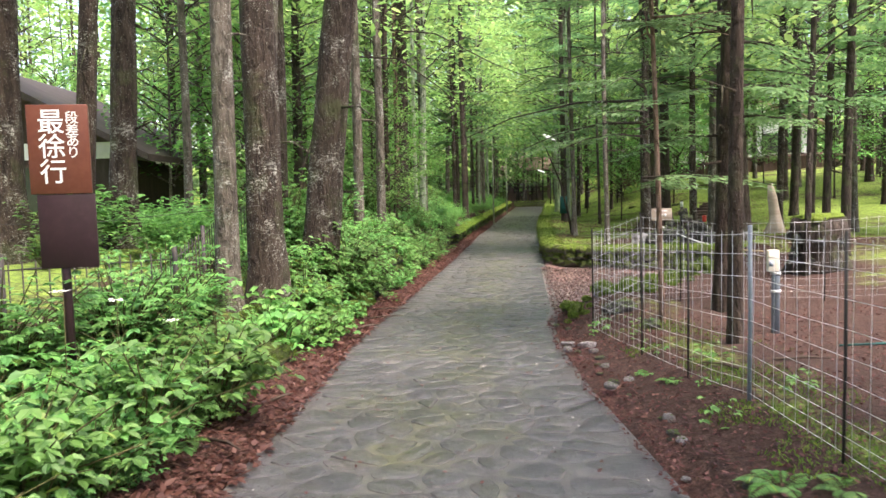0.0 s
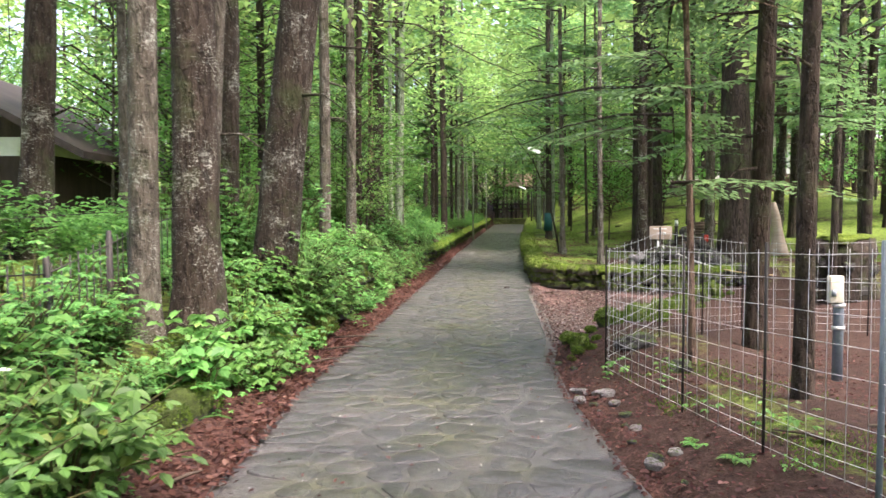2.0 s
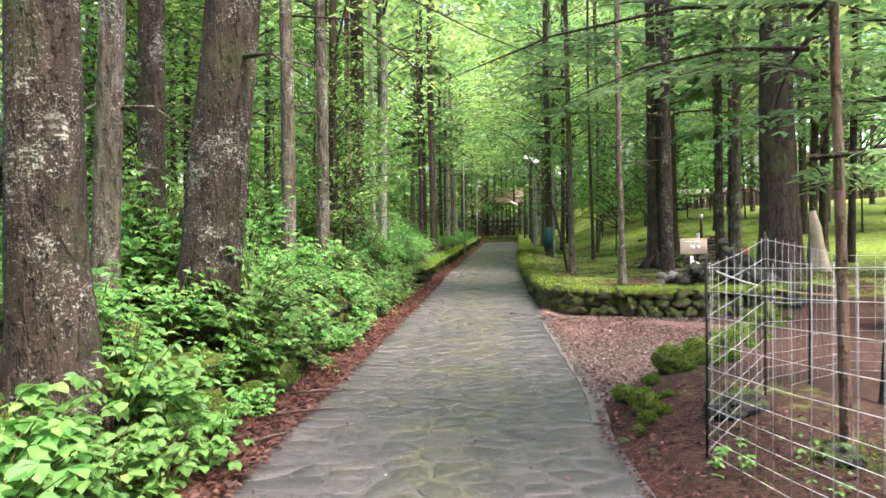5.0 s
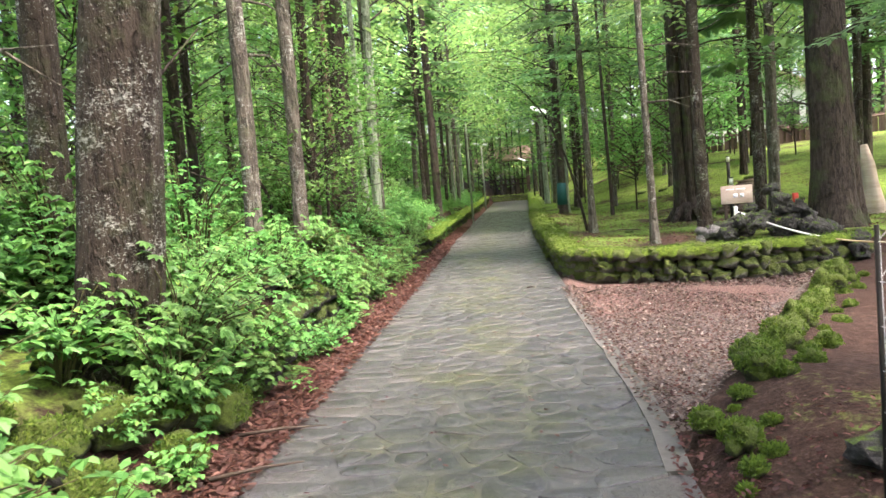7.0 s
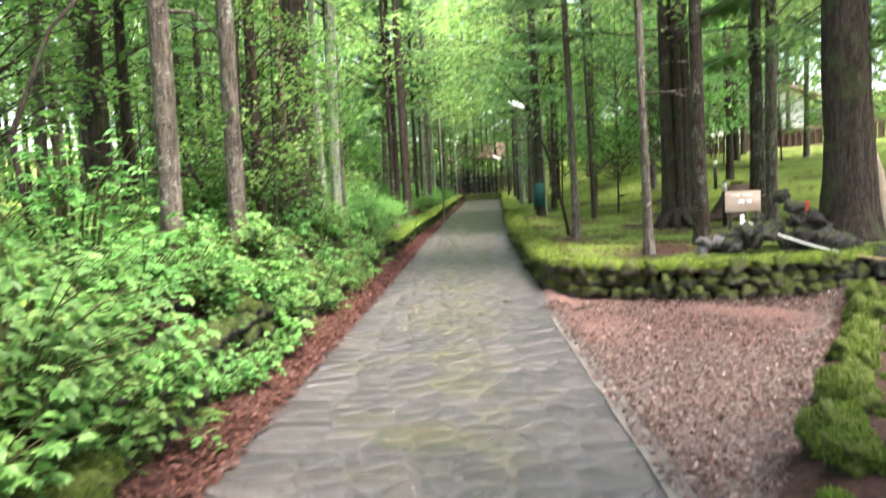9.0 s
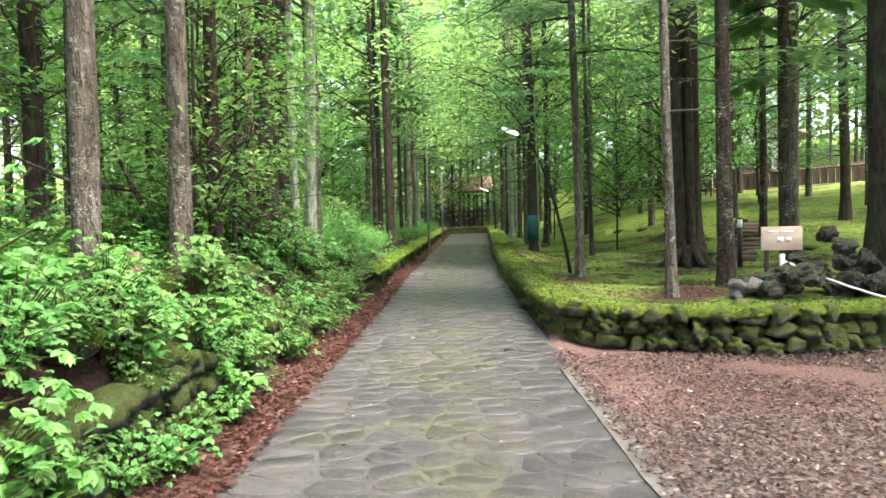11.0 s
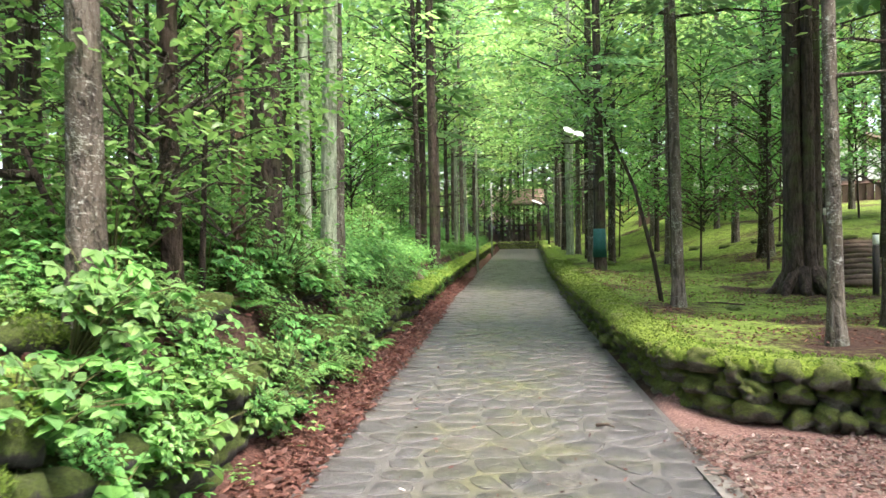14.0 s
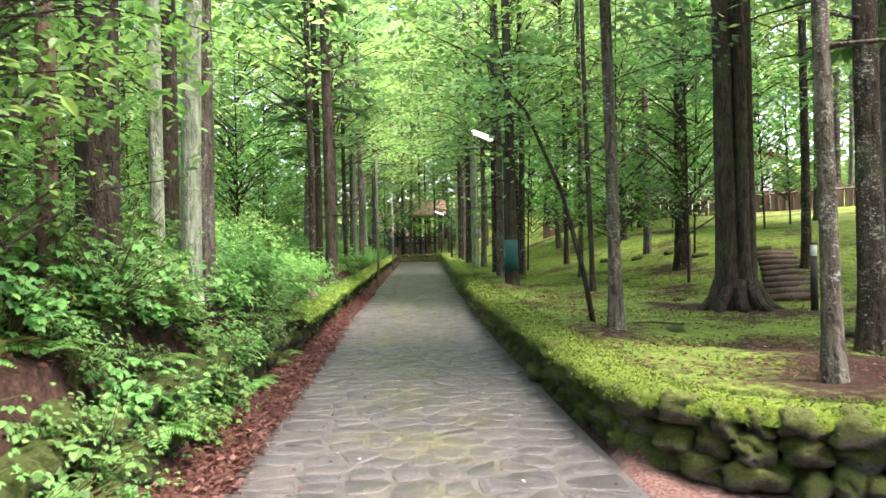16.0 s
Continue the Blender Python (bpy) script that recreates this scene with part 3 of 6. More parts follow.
def crown_data(key):
    """Meshes of a crown, built once for all trees of a kind."""
    if key in CROWNS:
        return CROWNS[key]
    kind = key[0]
    if kind == "fir":
        wood, v, f = fir_crown(3.4, 13, 2.2, 40, 11, 0.5)
        mat = LEAF_DARK
    elif kind == "hemlock":
        wood, v, f = fir_crown(3.4, 12.5, 3.0, 26, 12, 0.62, 3)
        mat = LEAF_DARK
    elif kind == "fir_low":
        wood, v, f = fir_crown(2.4, 10, 2.4, 46, 10, 0.42, 4)
        mat = LEAF_DARK
    elif kind == "fir_high":
        wood, v, f = fir_crown(8.0, 15, 2.2, 22, 8, 0.5, 2)
        mat = LEAF_DARK
    elif kind == "maple":
        wood, v, f = layered_crown(1.5, 6.0, 1.9, 42, 44, 0.13)
        mat = LEAF_BRIGHT
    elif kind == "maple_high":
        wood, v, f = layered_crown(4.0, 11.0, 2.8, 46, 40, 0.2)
        # high maples share the leaf colour with haze mixed in
        mat = LEAF_HAZED
    elif kind == "broad":
        wood, v, f = layered_crown(3.0, 10.0, 2.5, 44, 40, 0.19)
        mat = LEAF_MID
    else:
        wood, v, f = layered_crown(0.9, 3.4, 1.2, 34, 40, 0.1)
        mat = LEAF_BLUE
    leaves = bpy.data.meshes.new("crown")
    leaves.from_pydata(v.tolist(), [], f.tolist())
    leaves.materials.append(mat)
    twigs = bpy.data.meshes.new("branchwork")
    twigs.from_pydata(wood.v, [], wood.f)
    twigs.materials.append(BARK_DARK if kind.startswith("fir") else BARK)
    CROWNS[key] = (leaves, twigs)
    return CROWNS[key]


def trunk_geo(r, height, lean=(0, 0), flare=1.5, sides=14, bend=0.0, seed=0.0):
    pts, rad = [], []
    levels = [-0.3, 0.0, 0.12, 0.3, 0.6, 1.0, 1.6, 2.4, 3.4, 4.6, 6, 8, 10.5, height]
    for z in levels:
        pts.append((lean[0] * z + bend * math.sin(z * 0.55 + seed) * 0.5, lean[1] * z + bend * math.cos(z * 0.43 + seed * 2) * 0.4, z))
        rad.append(r * (1 - 0.55 * max(z, 0) / height) * (1 + (flare - 1) * math.exp(-max(z, 0) * 3.2)))
    return Geo().tube(pts, rad, sides, 0.16 if r > 0.12 else 0.1, seed)


def dead_twigs(r, seed, n, z0=1.6, z1=7.0, long=0.9):
    """Bare, broken side branches on a trunk."""
    rr = random.Random(seed)
    for _ in range(n):
        g = Geo()
        z, a, L = rr.uniform(z0, z1), rr.uniform(0, 6.28), rr.uniform(0.25, 1.0) * long
        d = Vector((math.cos(a), math.sin(a), rr.uniform(-0.25, 0.3)))
        p0 = Vector((0, 0, z)) + d * r * 0.6
        p1 = p0 + d * L * 0.5 + Vector((0, 0, rr.uniform(-0.08, 0.08)))
        p2 = p0 + d * L + Vector((rr.uniform(-0.15, 0.15), rr.uniform(-0.15, 0.15), rr.uniform(-0.25, 0.1)))
        g.tube([p0, p1, p2], [0.02 + r * 0.04, 0.013, 0.004], 5)
        if L > 0.5:
            g.tube([p1, p1 + d * L * 0.3 + Vector((rr.uniform(-0.3, 0.3), rr.uniform(-0.3, 0.3), rr.uniform(-0.1, 0.25)))], [0.009, 0.003], 4)
        yield g


def tree(x, y, r, bark, crown, label, lean=(0, 0), flare=1.5, height=14.0, twigs=6, turn=None, size=1.0, bend=0.05, sides=14, group="trees of the wood"):
    seed = (x * 7.3 + y * 3.1) % 97
    rr = random.Random(int(seed * 1000))
    ob = thing("tree", (x, y, gz(x, y) - 0.02), label, "tree", group)
    trunk_geo(r, height, lean, flare, sides, bend, seed).made("trunk", bark, ob)
    if twigs:
        joined = Geo()
        for g in dead_twigs(r, int(seed * 100), twigs):
            g.v = [(p[0] + lean[0] * p[2], p[1] + lean[1] * p[2], p[2]) for p in g.v]
            if sides > 8:
                g.made("dead_branch", bark, ob)
            else:
                joined.add(g.v, g.f)
        if joined.v:
            joined.made("dead_wood", bark, ob)["kind"] = "stuff"
    if crown:
        for data, name in zip(crown_data((crown, rr.randrange(2))), ("crown", "branchwork")):
            c = new(name, data)
            if name == "branchwork":
                c["kind"] = "stuff"
            c.parent = ob
            c.matrix_local = Matrix.LocRotScale((lean[0] * 6, lean[1] * 6, 0), Euler((0, 0, rr.uniform(0, 6.28) if turn is None else turn)), (size, size, size))
    return ob


# ---- trees that stand close to the road ----
SPECKLED = "tall fir with dark brown bark speckled with pale lichen"
tree(-4.86, 8.33, 0.13, BARK, "fir_high", "slim fir with dark bark leaning over the mossy lawn", (0.08, 0))
tree(-5.4, 10.3, 0.21, BARK, "fir_high", "stout fir with a flared foot beside the lawn", (0.07, 0), 1.9)
tree(-5.26, 12.4, 0.08, BARK_GREY, "maple_high", "thin lichen-grey trunk behind the iron fence", (0.01, 0), 1.3)
tree(-6.15, 8.8, 0.25, BARK, "fir_high", "thick dark fir near the house", (0.02, 0))
tree(-2.62, 7.62, 0.135, BARK_GREY, "fir_high", "fir with pale grey lichen-covered bark", (0.008, 0), 1.4)
tree(-2.35, 8.04, 0.225, BARK, "fir_high", SPECKLED, (0.01, 0), 1.6, twigs=3)
tree(-2.45, 10.75, 0.285, BARK, "fir_high", "massive fir with lichen-speckled bark leaning towards the road", (0.125, 0.0), 1.35, twigs=4, sides=20)
tree(-3.0, 9.9, 0.115, BARK_GREY, "fir_high", "slim lichen-spotted trunk behind thicker firs", (0.07, 0), 1.5)
tree(-3.3, 11.6, 0.15, BARK, "fir_high", "dark straight fir in the undergrowth", (0.01, 0))
tree(-2.55, 14.3, 0.105, BARK_GREY, "fir_high", "fir with whitish lichen on slender grey bark", (0.012, 0), 1.3, twigs=5)
tree(-2.33, 15.65, 0.1, BARK_GREY, "fir_high", "slender fir with grey flaking lichen on the bank", (0.004, 0), 1.5, twigs=5)
tree(-2.4, 17.0, 0.075, BARK_RED, "maple_high", "thin brown trunk on the bank", (0.01, 0), 1.2, twigs=7)
tree(-2.41, 18.37, 0.068, BARK_PINK, None, "thin bare pinkish pine trunk", (0.012, 0.02), 1.2, twigs=6)
tree(-2.34, 19.2, 0.165, BARK_DARK, "fir_high", "thick dark fir with a mossy trunk", (0.004, 0), 1.4)
tree(-2.95, 23.0, 0.135, BARK_RED, "fir_high", "tall straight fir with reddish bark", (0, 0))
tree(-1.98, 20.4, 0.095, BARK_PALE, "maple_high", "pale green-grey trunk covered in lichen", (0.015, 0), 1.3, twigs=4)
tree(-2.08, 21.1, 0.125, BARK_GREY, "fir_high", "grey spotted trunk beside a paler one", (0.003, 0), 1.3)
tree(-2.14, 19.8, 0.06, BARK_PALE, None, "thin pale sapling trunk", (0.012, 0), 1.2, twigs=3)
tree(-1.55, 30.4, 0.13, BARK_DARK, "fir_high", "dark fir with many bare side branches", (0, 0), 1.4, twigs=22)
tree(-2.1, 33.5, 0.1, BARK_DARK, "fir", "dark thin fir behind another", (0, 0), 1.3, twigs=12)
tree(2.25, 21.5, 0.07, BARK_GREY, "hemlock", "slim straight trunk with grey patches on the terrace", (-0.006, 0), 1.6, twigs=5)
tree(2.85, 18.35, 0.064, BARK_GREY, "fir_high", "slender lichen-grey trunk close behind the mossy wall", (-0.004, 0), 1.6, twigs=6)
tree(4.05, 19.7, 0.115, BARK, "hemlock", "brown fir beside the rock pile", (0.0, 0), 1.5, twigs=8)
tree(5.95, 18.8, 0.34, BARK_DARK, "fir_high", "huge old tree with deeply grooved brown bark", (-0.01, 0), 1.5, twigs=3, sides=20)
tree(6.3, 18.95, 0.17, BARK_DARK, None, "dark mossy trunk leaning against a larger one", (-0.035, 0), 1.5, height=6.0, twigs=3)
tree(3.45, 9.75, 0.12, BARK_RED, "fir_low", "dark reddish fir inside the wire fence", (0.012, 0), 1.3, twigs=9, height=12)
tree(2.8, 6.75, 0.07, BARK_RED, "fir_high", "slim brown trunk standing in the fenced plot", (0.004, 0), 1.3, twigs=4)
tree(2.4, 8.35, 0.034, BARK_PINK, "fir_low", "thin young fir with drooping boughs by the fence", (-0.04, 0), 1.2, twigs=8, height=9, size=0.8)
tree(5.97, 13.7, 0.06, BARK_DARK, "maple_high", "thin dark forked trunk beside the mossy block", (0.01, 0), 1.2, twigs=8)
tree(6.3, 29.8, 0.16, BARK, "hemlock", "brown fir on the mossy slope", (0, 0))
tree(5.75, 26.4, 0.18, BARK_DARK, "hemlock", "thick dark trunk with mossy roots", (0, 0), 1.8)
tree(5.6, 21.2, 0.1, BARK, "fir", "stout fir beside the log steps", (-0.01, 0), 1.3)
tree(6.6, 23.2, 0.13, BARK_GREY, "maple_high", "grey trunk beside the log steps", (0, 0), 1.3)
tree(2.45, 29.9, 0.12, BARK_DARK, "hemlock", "dark fir whose foot is wrapped in a teal sheet", (0, 0), 1.3)

# the large dark tree on the terrace: three grown-together stems and spreading roots
big = thing("tree", (4.88, 24.1, gz(4.88, 24.1) - 0.03), "huge dark cedar of three fused stems with spreading mossy roots", "tree", "trees of the wood")
for dx, dy, r, lx in ((-0.13, 0, 0.165, -0.014), (0.14, 0.04, 0.125, 0.008), (0.03, -0.12, 0.1, -0.006)):
    trunk_geo(r, 15, (lx, 0), 1.9, 16, 0.03, dx * 9).turned(Matrix.Translation((dx, dy, 0))).made("stem", BARK_DARK, big)
for i in range(9):
    a = i * 0.7 + 0.2
    L = rnd.uniform(0.5, 0.85)
    Geo().tube([(math.cos(a) * 0.18, math.sin(a) * 0.18, 0.42), (math.cos(a) * 0.42, math.sin(a) * 0.42, 0.1), (math.cos(a + 0.2) * L, math.sin(a + 0.2) * L, -0.05)],
               [0.12, 0.085, 0.03], 7, 0.2).made("root", BARK_DARK, big)
for data, name in zip(crown_data(("fir_high", 0)), ("crown", "branchwork")):
    c = new(name, data)
    if name == "branchwork":
        c["kind"] = "stuff"
    c.parent = big

# saplings on the bank, their leaves close to the road
for x, y, k in ((-2.5, 16.5, 0.6), (-2.95, 17.7, 0.7), (-2.3, 17.3, 0.5)):
    tree(x, y, 0.025, BARK_DARK, "maple", "slender maple sapling with yellow-green leaves on the bank", (0.03, 0), 1.2, height=6 * k, twigs=0, size=k, sides=8, group="young trees of the undergrowth")

# a leaning young maple that hangs over the wall
lean_tree = thing("tree", (2.28, 22.4, gz(2.28, 22.4)), "young maple with a thin dark stem leaning over the road", "tree")
Geo().tube([(0, 0, -0.1), (-0.12, 0, 0.6), (-0.35, 0.1, 1.6), (-0.75, 0.2, 2.6), (-1.3, 0.3, 3.3), (-2.1, 0.4, 3.7)], [0.036, 0.031, 0.026, 0.02, 0.013, 0.005], 8, 0.1).made("trunk", BARK_DARK, lean_tree)
n = 900
u = rng.uniform(0.1, 1, n)
at = np.stack([-0.35 - 2.1 * u + rng.normal(0, 0.55, n), 0.3 + rng.normal(0, 0.7, n), 2.5 + 1.3 * u - 1.2 * (rng.uniform(0, 1, n) ** 3) + rng.normal(0, 0.12, n)], -1)
v, f = leaf_arrays(at, flat_dirs(n, -0.3), jitter_up(n), rng.uniform(0.07, 0.12, n), rng.uniform(0.05, 0.075, n))
mesh_ob("crown", v, f, LEAF_BRIGHT, lean_tree)

for x, y, c in ((-6.7, 17.4, "maple"), (-6.9, 20.0, "maple_high"), (-7.6, 18.5, "maple_high"), (-23.0, 20.0, "maple_high"), (-9.5, 31.0, "broad"), (-13.0, 33.5, "maple_high"), (-22.0, 33.0, "maple_high"), (-18.5, 36.0, "broad"), (-7.2, 15.8, "maple"), (-9.8, 12.5, "maple_high"), (-15.8, 13.0, "maple_high"), (-25.5, 27.0, "broad")):
    tree(x, y, 0.1 if c != "maple" else 0.035, BARK_GREY, c, "broadleaf tree on the lawn by the house", (0.02, 0), 1.3, height=13 if c != "maple" else 6, twigs=4, sides=8)

for x, y, c in ((-5.6, 20.5, "hemlock"), (-7.2, 22.5, "broad"), (-6.0, 25.5, "hemlock"), (-8.6, 25.0, "broad"), (-4.7, 17.6, "broad"), (-9.5, 21.0, "hemlock"), (-7.8, 29.0, "hemlock"), (-11.0, 28.0, "broad"), (-4.4, 27.5, "hemlock"), (8.4, 19.2, "hemlock"), (9.8, 24.0, "hemlock"), (7.7, 16.3, "hemlock")):
    tree(x, y, 0.1, BARK_DARK, c, "dark tree with deep green drooping boughs", (0.01, 0), 1.3, twigs=9, sides=8, size=0.9)

# ---- the wood on both sides: firs, broadleaf trees and young maples ----
wood_rnd = random.Random(5)
taken = [(o.location.x, o.location.y) for o in scene.objects if o.name.startswith("tree")]


def free(x, y, gap):
    return all((x - a) ** 2 + (y - b) ** 2 > gap * gap for a, b in taken)


FIR_LABELS = ["tall straight fir with drooping dark boughs", "slim fir with bare lower trunk and dark bark", "mossy-barked fir standing in the wood"]
stand = 0
tries = 0
while stand < 78 and tries < 4000:
    tries += 1
    y = wood_rnd.uniform(13, 66)
    x = wood_rnd.choice((-1, 1)) * (wood_rnd.uniform(2.6, 24) if y > 24 else wood_rnd.uniform(5.0, 22))
    x += 1.4 * max(0, y - 30) / 30
    if 2.4 < x < 9 and y < 38 or (x > 0 and y < 17.5 and x < 12):
        continue
    if -7.5 < x < 0 and y < 13.5 or (x < -6 and y < 27 and x > -19):
        continue
    if left_edge(y) - 4.5 < x < right_edge(y) + 3.5 and y > 24:
        continue
    if y > 36 and abs(x - 1.5) < 9 and wood_rnd.random() < 0.65:
        continue
    if not free(x, y, 1.3):
        continue
    taken.append((x, y))
    stand += 1
    k = wood_rnd.random()
    r = wood_rnd.uniform(0.07, 0.2)
    if k < 0.42:
        tree(x, y, r, wood_rnd.choice((BARK, BARK_DARK, BARK_RED)), wood_rnd.choice(("hemlock", "fir_high")), wood_rnd.choice(FIR_LABELS), (wood_rnd.uniform(-0.01, 0.01), 0), 1.4, twigs=5, sides=8)
    elif k < 0.85:
        tree(x, y, r * 0.7, wood_rnd.choice((BARK_GREY, BARK_DARK)), "maple_high", "broadleaf tree with bright airy layers of leaves", (wood_rnd.uniform(-0.03, 0.03), 0), 1.3, twigs=4, sides=8)
    else:
        tree(x, y, r * 0.7, wood_rnd.choice((BARK_GREY, BARK)), "broad", "broadleaf tree with a deep green crown", (wood_rnd.uniform(-0.03, 0.03), 0), 1.3, twigs=4, sides=8)

# unseen trees added behind the walk's beginning, to shade its first stretch
for i in range(44):
    y = wood_rnd.uniform(-15, 2.5)
    x = wood_rnd.choice((-1, 1)) * wood_rnd.uniform(3.2, 12)
    if free(x, y, 1.5) and not (y > -1 and abs(x) < 5):
        taken.append((x, y))
        tree(x, y, wood_rnd.uniform(0.12, 0.22), BARK, wood_rnd.choice(("fir", "maple_high", "broad")), "unseen tall tree added behind the start to shade the road", (0, 0), 1.4, twigs=3, sides=8, size=1.2)

# two more out of view, added so their crowns darken the start
for x, y in ((-4.7, 1.0), (5.0, 1.9)):
    tree(x, y, 0.18, BARK, "broad" if y > 1 else "maple_high", "unseen tall tree added beside the start to shade the road", (-0.05 if x > 0 else 0.05, 0), 1.4, twigs=3, sides=8, size=1.25)

# rows of firs that line the far part of the road
for i in range(13):
    y = 31 + i * 2.3 + wood_rnd.uniform(-0.4, 0.4)
    for side in (-1, 1):
        x = (left_edge(y) - wood_rnd.uniform(1.0, 1.9)) if side < 0 else right_edge(y) + wood_rnd.uniform(0.75, 1.3)
        if free(x, y, 0.8):
            taken.append((x, y))
            # paler barks in place of dark ones: distance haze put into the trunk colour
            tree(float(x), float(y), wood_rnd.uniform(0.07, 0.13), (BARK_GREY, BARK_PALE, BARK)[(i * 2 + side) % 3], ("fir_high", "maple_high", "hemlock", "maple_high")[(i + side) % 4], "slim tree in the row along the road", (0, 0), 1.3, twigs=9, sides=8, group="row of firs along the road")

# broadleaf trees whose crowns close over the far road
for i, (x, y) in enumerate(((-3.4, 42.5), (5.2, 50.5), (-2.2, 54.0), (5.4, 57.5), (-1.2, 62.5), (1.0, 64.0), (3.6, 63.0), (5.8, 65.5), (-3.6, 66.0), (0.2, 78.0), (4.5, 79.0), (2.2, 82.0))):
    taken.append((x, y))
    # grey bark here too carries the haze of the distance in its colour
    tree(x, y, 0.13, BARK_GREY, "maple_high" if i % 2 else "hemlock", "tree whose bright crown closes over the road", (0.03 if x < 1.5 else -0.03, 0), 1.3, twigs=5, sides=8, size=1.15 if y < 60 else 1.4)
for i in range(4):
    x, y = wood_rnd.uniform(-0.8, 4.4), wood_rnd.uniform(61.5, 67)
    tree(x, y, wood_rnd.uniform(0.07, 0.12), BARK_DARK, None, "bare dark trunk beyond the end of the road", (0, 0), 1.3, twigs=5, sides=8)

for x, y in ((-0.7, 61.6), (4.0, 61.8), (0.4, 62.4)):
    tree(x, y, 0.04, BARK_DARK, "maple", "young maple beyond the end of the road", (0.02, 0), 1.2, height=7, twigs=0, size=1.25, sides=6, group="young trees of the undergrowth")

# slim trees on the mossy slope
for i, (x, y, r, c) in enumerate(((3.6, 27.5, 0.05, "maple_high"), (4.3, 31.0, 0.06, "maple_high"), (3.3, 33.5, 0.09, "fir_high"), (5.0, 35.5, 0.07, "maple_high"), (6.6, 33.0, 0.1, "fir"), (7.8, 27.5, 0.09, "maple_high"), (8.6, 31.5, 0.11, "fir_high"), (7.4, 37.5, 0.08, "maple_high"),
                                  (9.8, 35.0, 0.1, "fir"), (4.2, 39.5, 0.1, "maple_high"), (6.0, 41.0, 0.09, "broad"), (9.2, 41.5, 0.1, "maple_high"), (11.5, 39.0, 0.12, "fir"), (13.0, 36.0, 0.1, "maple_high"), (8.9, 24.2, 0.11, "fir"), (10.6, 29.0, 0.13, "fir_high"), (12.2, 32.0, 0.1, "broad"))):
    taken.append((x, y))
    tree(x, y, r, (BARK_DARK, BARK_GREY, BARK)[i % 3], "maple_high" if y > 34 else "hemlock" if c == "fir" or i % 3 == 1 else None, "slim tree standing on the mossy slope", (0.01 * (i % 3 - 1), 0), 1.4, twigs=7, sides=8)
for i, (x, y) in enumerate(((4.6, 29.2), (3.9, 35.8), (6.9, 30.6), (5.6, 38.2), (8.3, 39.6), (10.4, 37.4), (7.4, 43.5), (11.8, 42.5))):
    tree(x, y, 0.025, BARK_DARK, "maple", "young maple with flat layers of bright green leaves", (0.02, 0), 1.2, height=6, twigs=0, size=0.85 + 0.1 * (i % 3), sides=6, group="young trees of the undergrowth")

# young maples and bushes between the trunks
young = 0
while young < 62:
    y = wood_rnd.uniform(12, 62)
    side = wood_rnd.choice((-1, -1, 1))
    x = side * wood_rnd.uniform(4.6 if y < 30 else 3.4, 17) + 1.4 * max(0, y - 30) / 30
    if side > 0 and (y < 27 and x < 10 or x < 5):
        continue
    if x < -6 and y < 24 and x > -17:
        continue
    if not free(x, y, 0.9):
        continue
    taken.append((x, y))
    young += 1
    kind = wood_rnd.choice(("maple", "maple", "bush")) if side < 0 else "maple"
    sc = wood_rnd.uniform(0.7, 1.15)
    tree(x, y, 0.03, BARK_DARK, kind, "young maple with flat layers of bright green leaves" if kind == "maple" else "bushy young tree with cool green leaves",
         (wood_rnd.uniform(-0.03, 0.03), 0), 1.2, height=6 * sc if kind == "maple" else 3.4 * sc, twigs=0, size=sc, sides=6, group="young trees of the undergrowth")

# the wood far off, all round
n = 150000
a = np.concatenate([rng.uniform(0, 2 * np.pi, 50000), rng.normal(0, 0.45, 100000)])
rad = rng.uniform(48, 74, n)
fx, fy = np.sin(a) * rad, 18 + np.cos(a) * rad
fz = rng.uniform(0, 1, n) ** 0.8 * 30
clump = np.array([noise.noise((p * 0.16, q * 0.16, s * 0.2)) for p, q, s in zip(fx, fy, fz)])
keep = (clump > -0.3) & ((np.abs(fx - 1.8) > 2.5) | (fz > 4.5) | (fy > 76))
fx, fy, fz = fx[keep], fy[keep], fz[keep]
n = len(fx)
far_ground = ground_z(np.clip(fx, -40, 40), np.clip(fy, -25, 110)) + np.maximum(np.hypot(fx, fy - 20) - 45, 0) * 0.06
at = np.stack([fx, fy, far_ground + fz], -1)
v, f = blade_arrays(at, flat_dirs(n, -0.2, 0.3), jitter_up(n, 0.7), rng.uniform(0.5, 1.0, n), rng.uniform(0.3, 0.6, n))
tagged(mesh_ob("far_woods", v, f, LEAF_HAZED), "leaves of the wood far off, their green paled for haze", "woods", kind="stuff")
stems = Geo()
for i in range(150):
    a, q = rnd.uniform(0, 6.28), rnd.uniform(46, 66)
    x, y = math.sin(a) * q, 18 + math.cos(a) * q
    z = gz(max(-40, min(40, x)), max(-25, min(110, y)))
    if left_edge(y) - 2 < x < right_edge(y) + 2 and y > 0:
        continue
    stems.tube([(x, y, z - 1), (x, y, z + 9), (x, y, z + 20)], [0.2, 0.15, 0.06], 6)
tagged(stems.made("far_trunks", BARK_DARK), "dark trunks of the wood far off", "woods", kind="stuff")


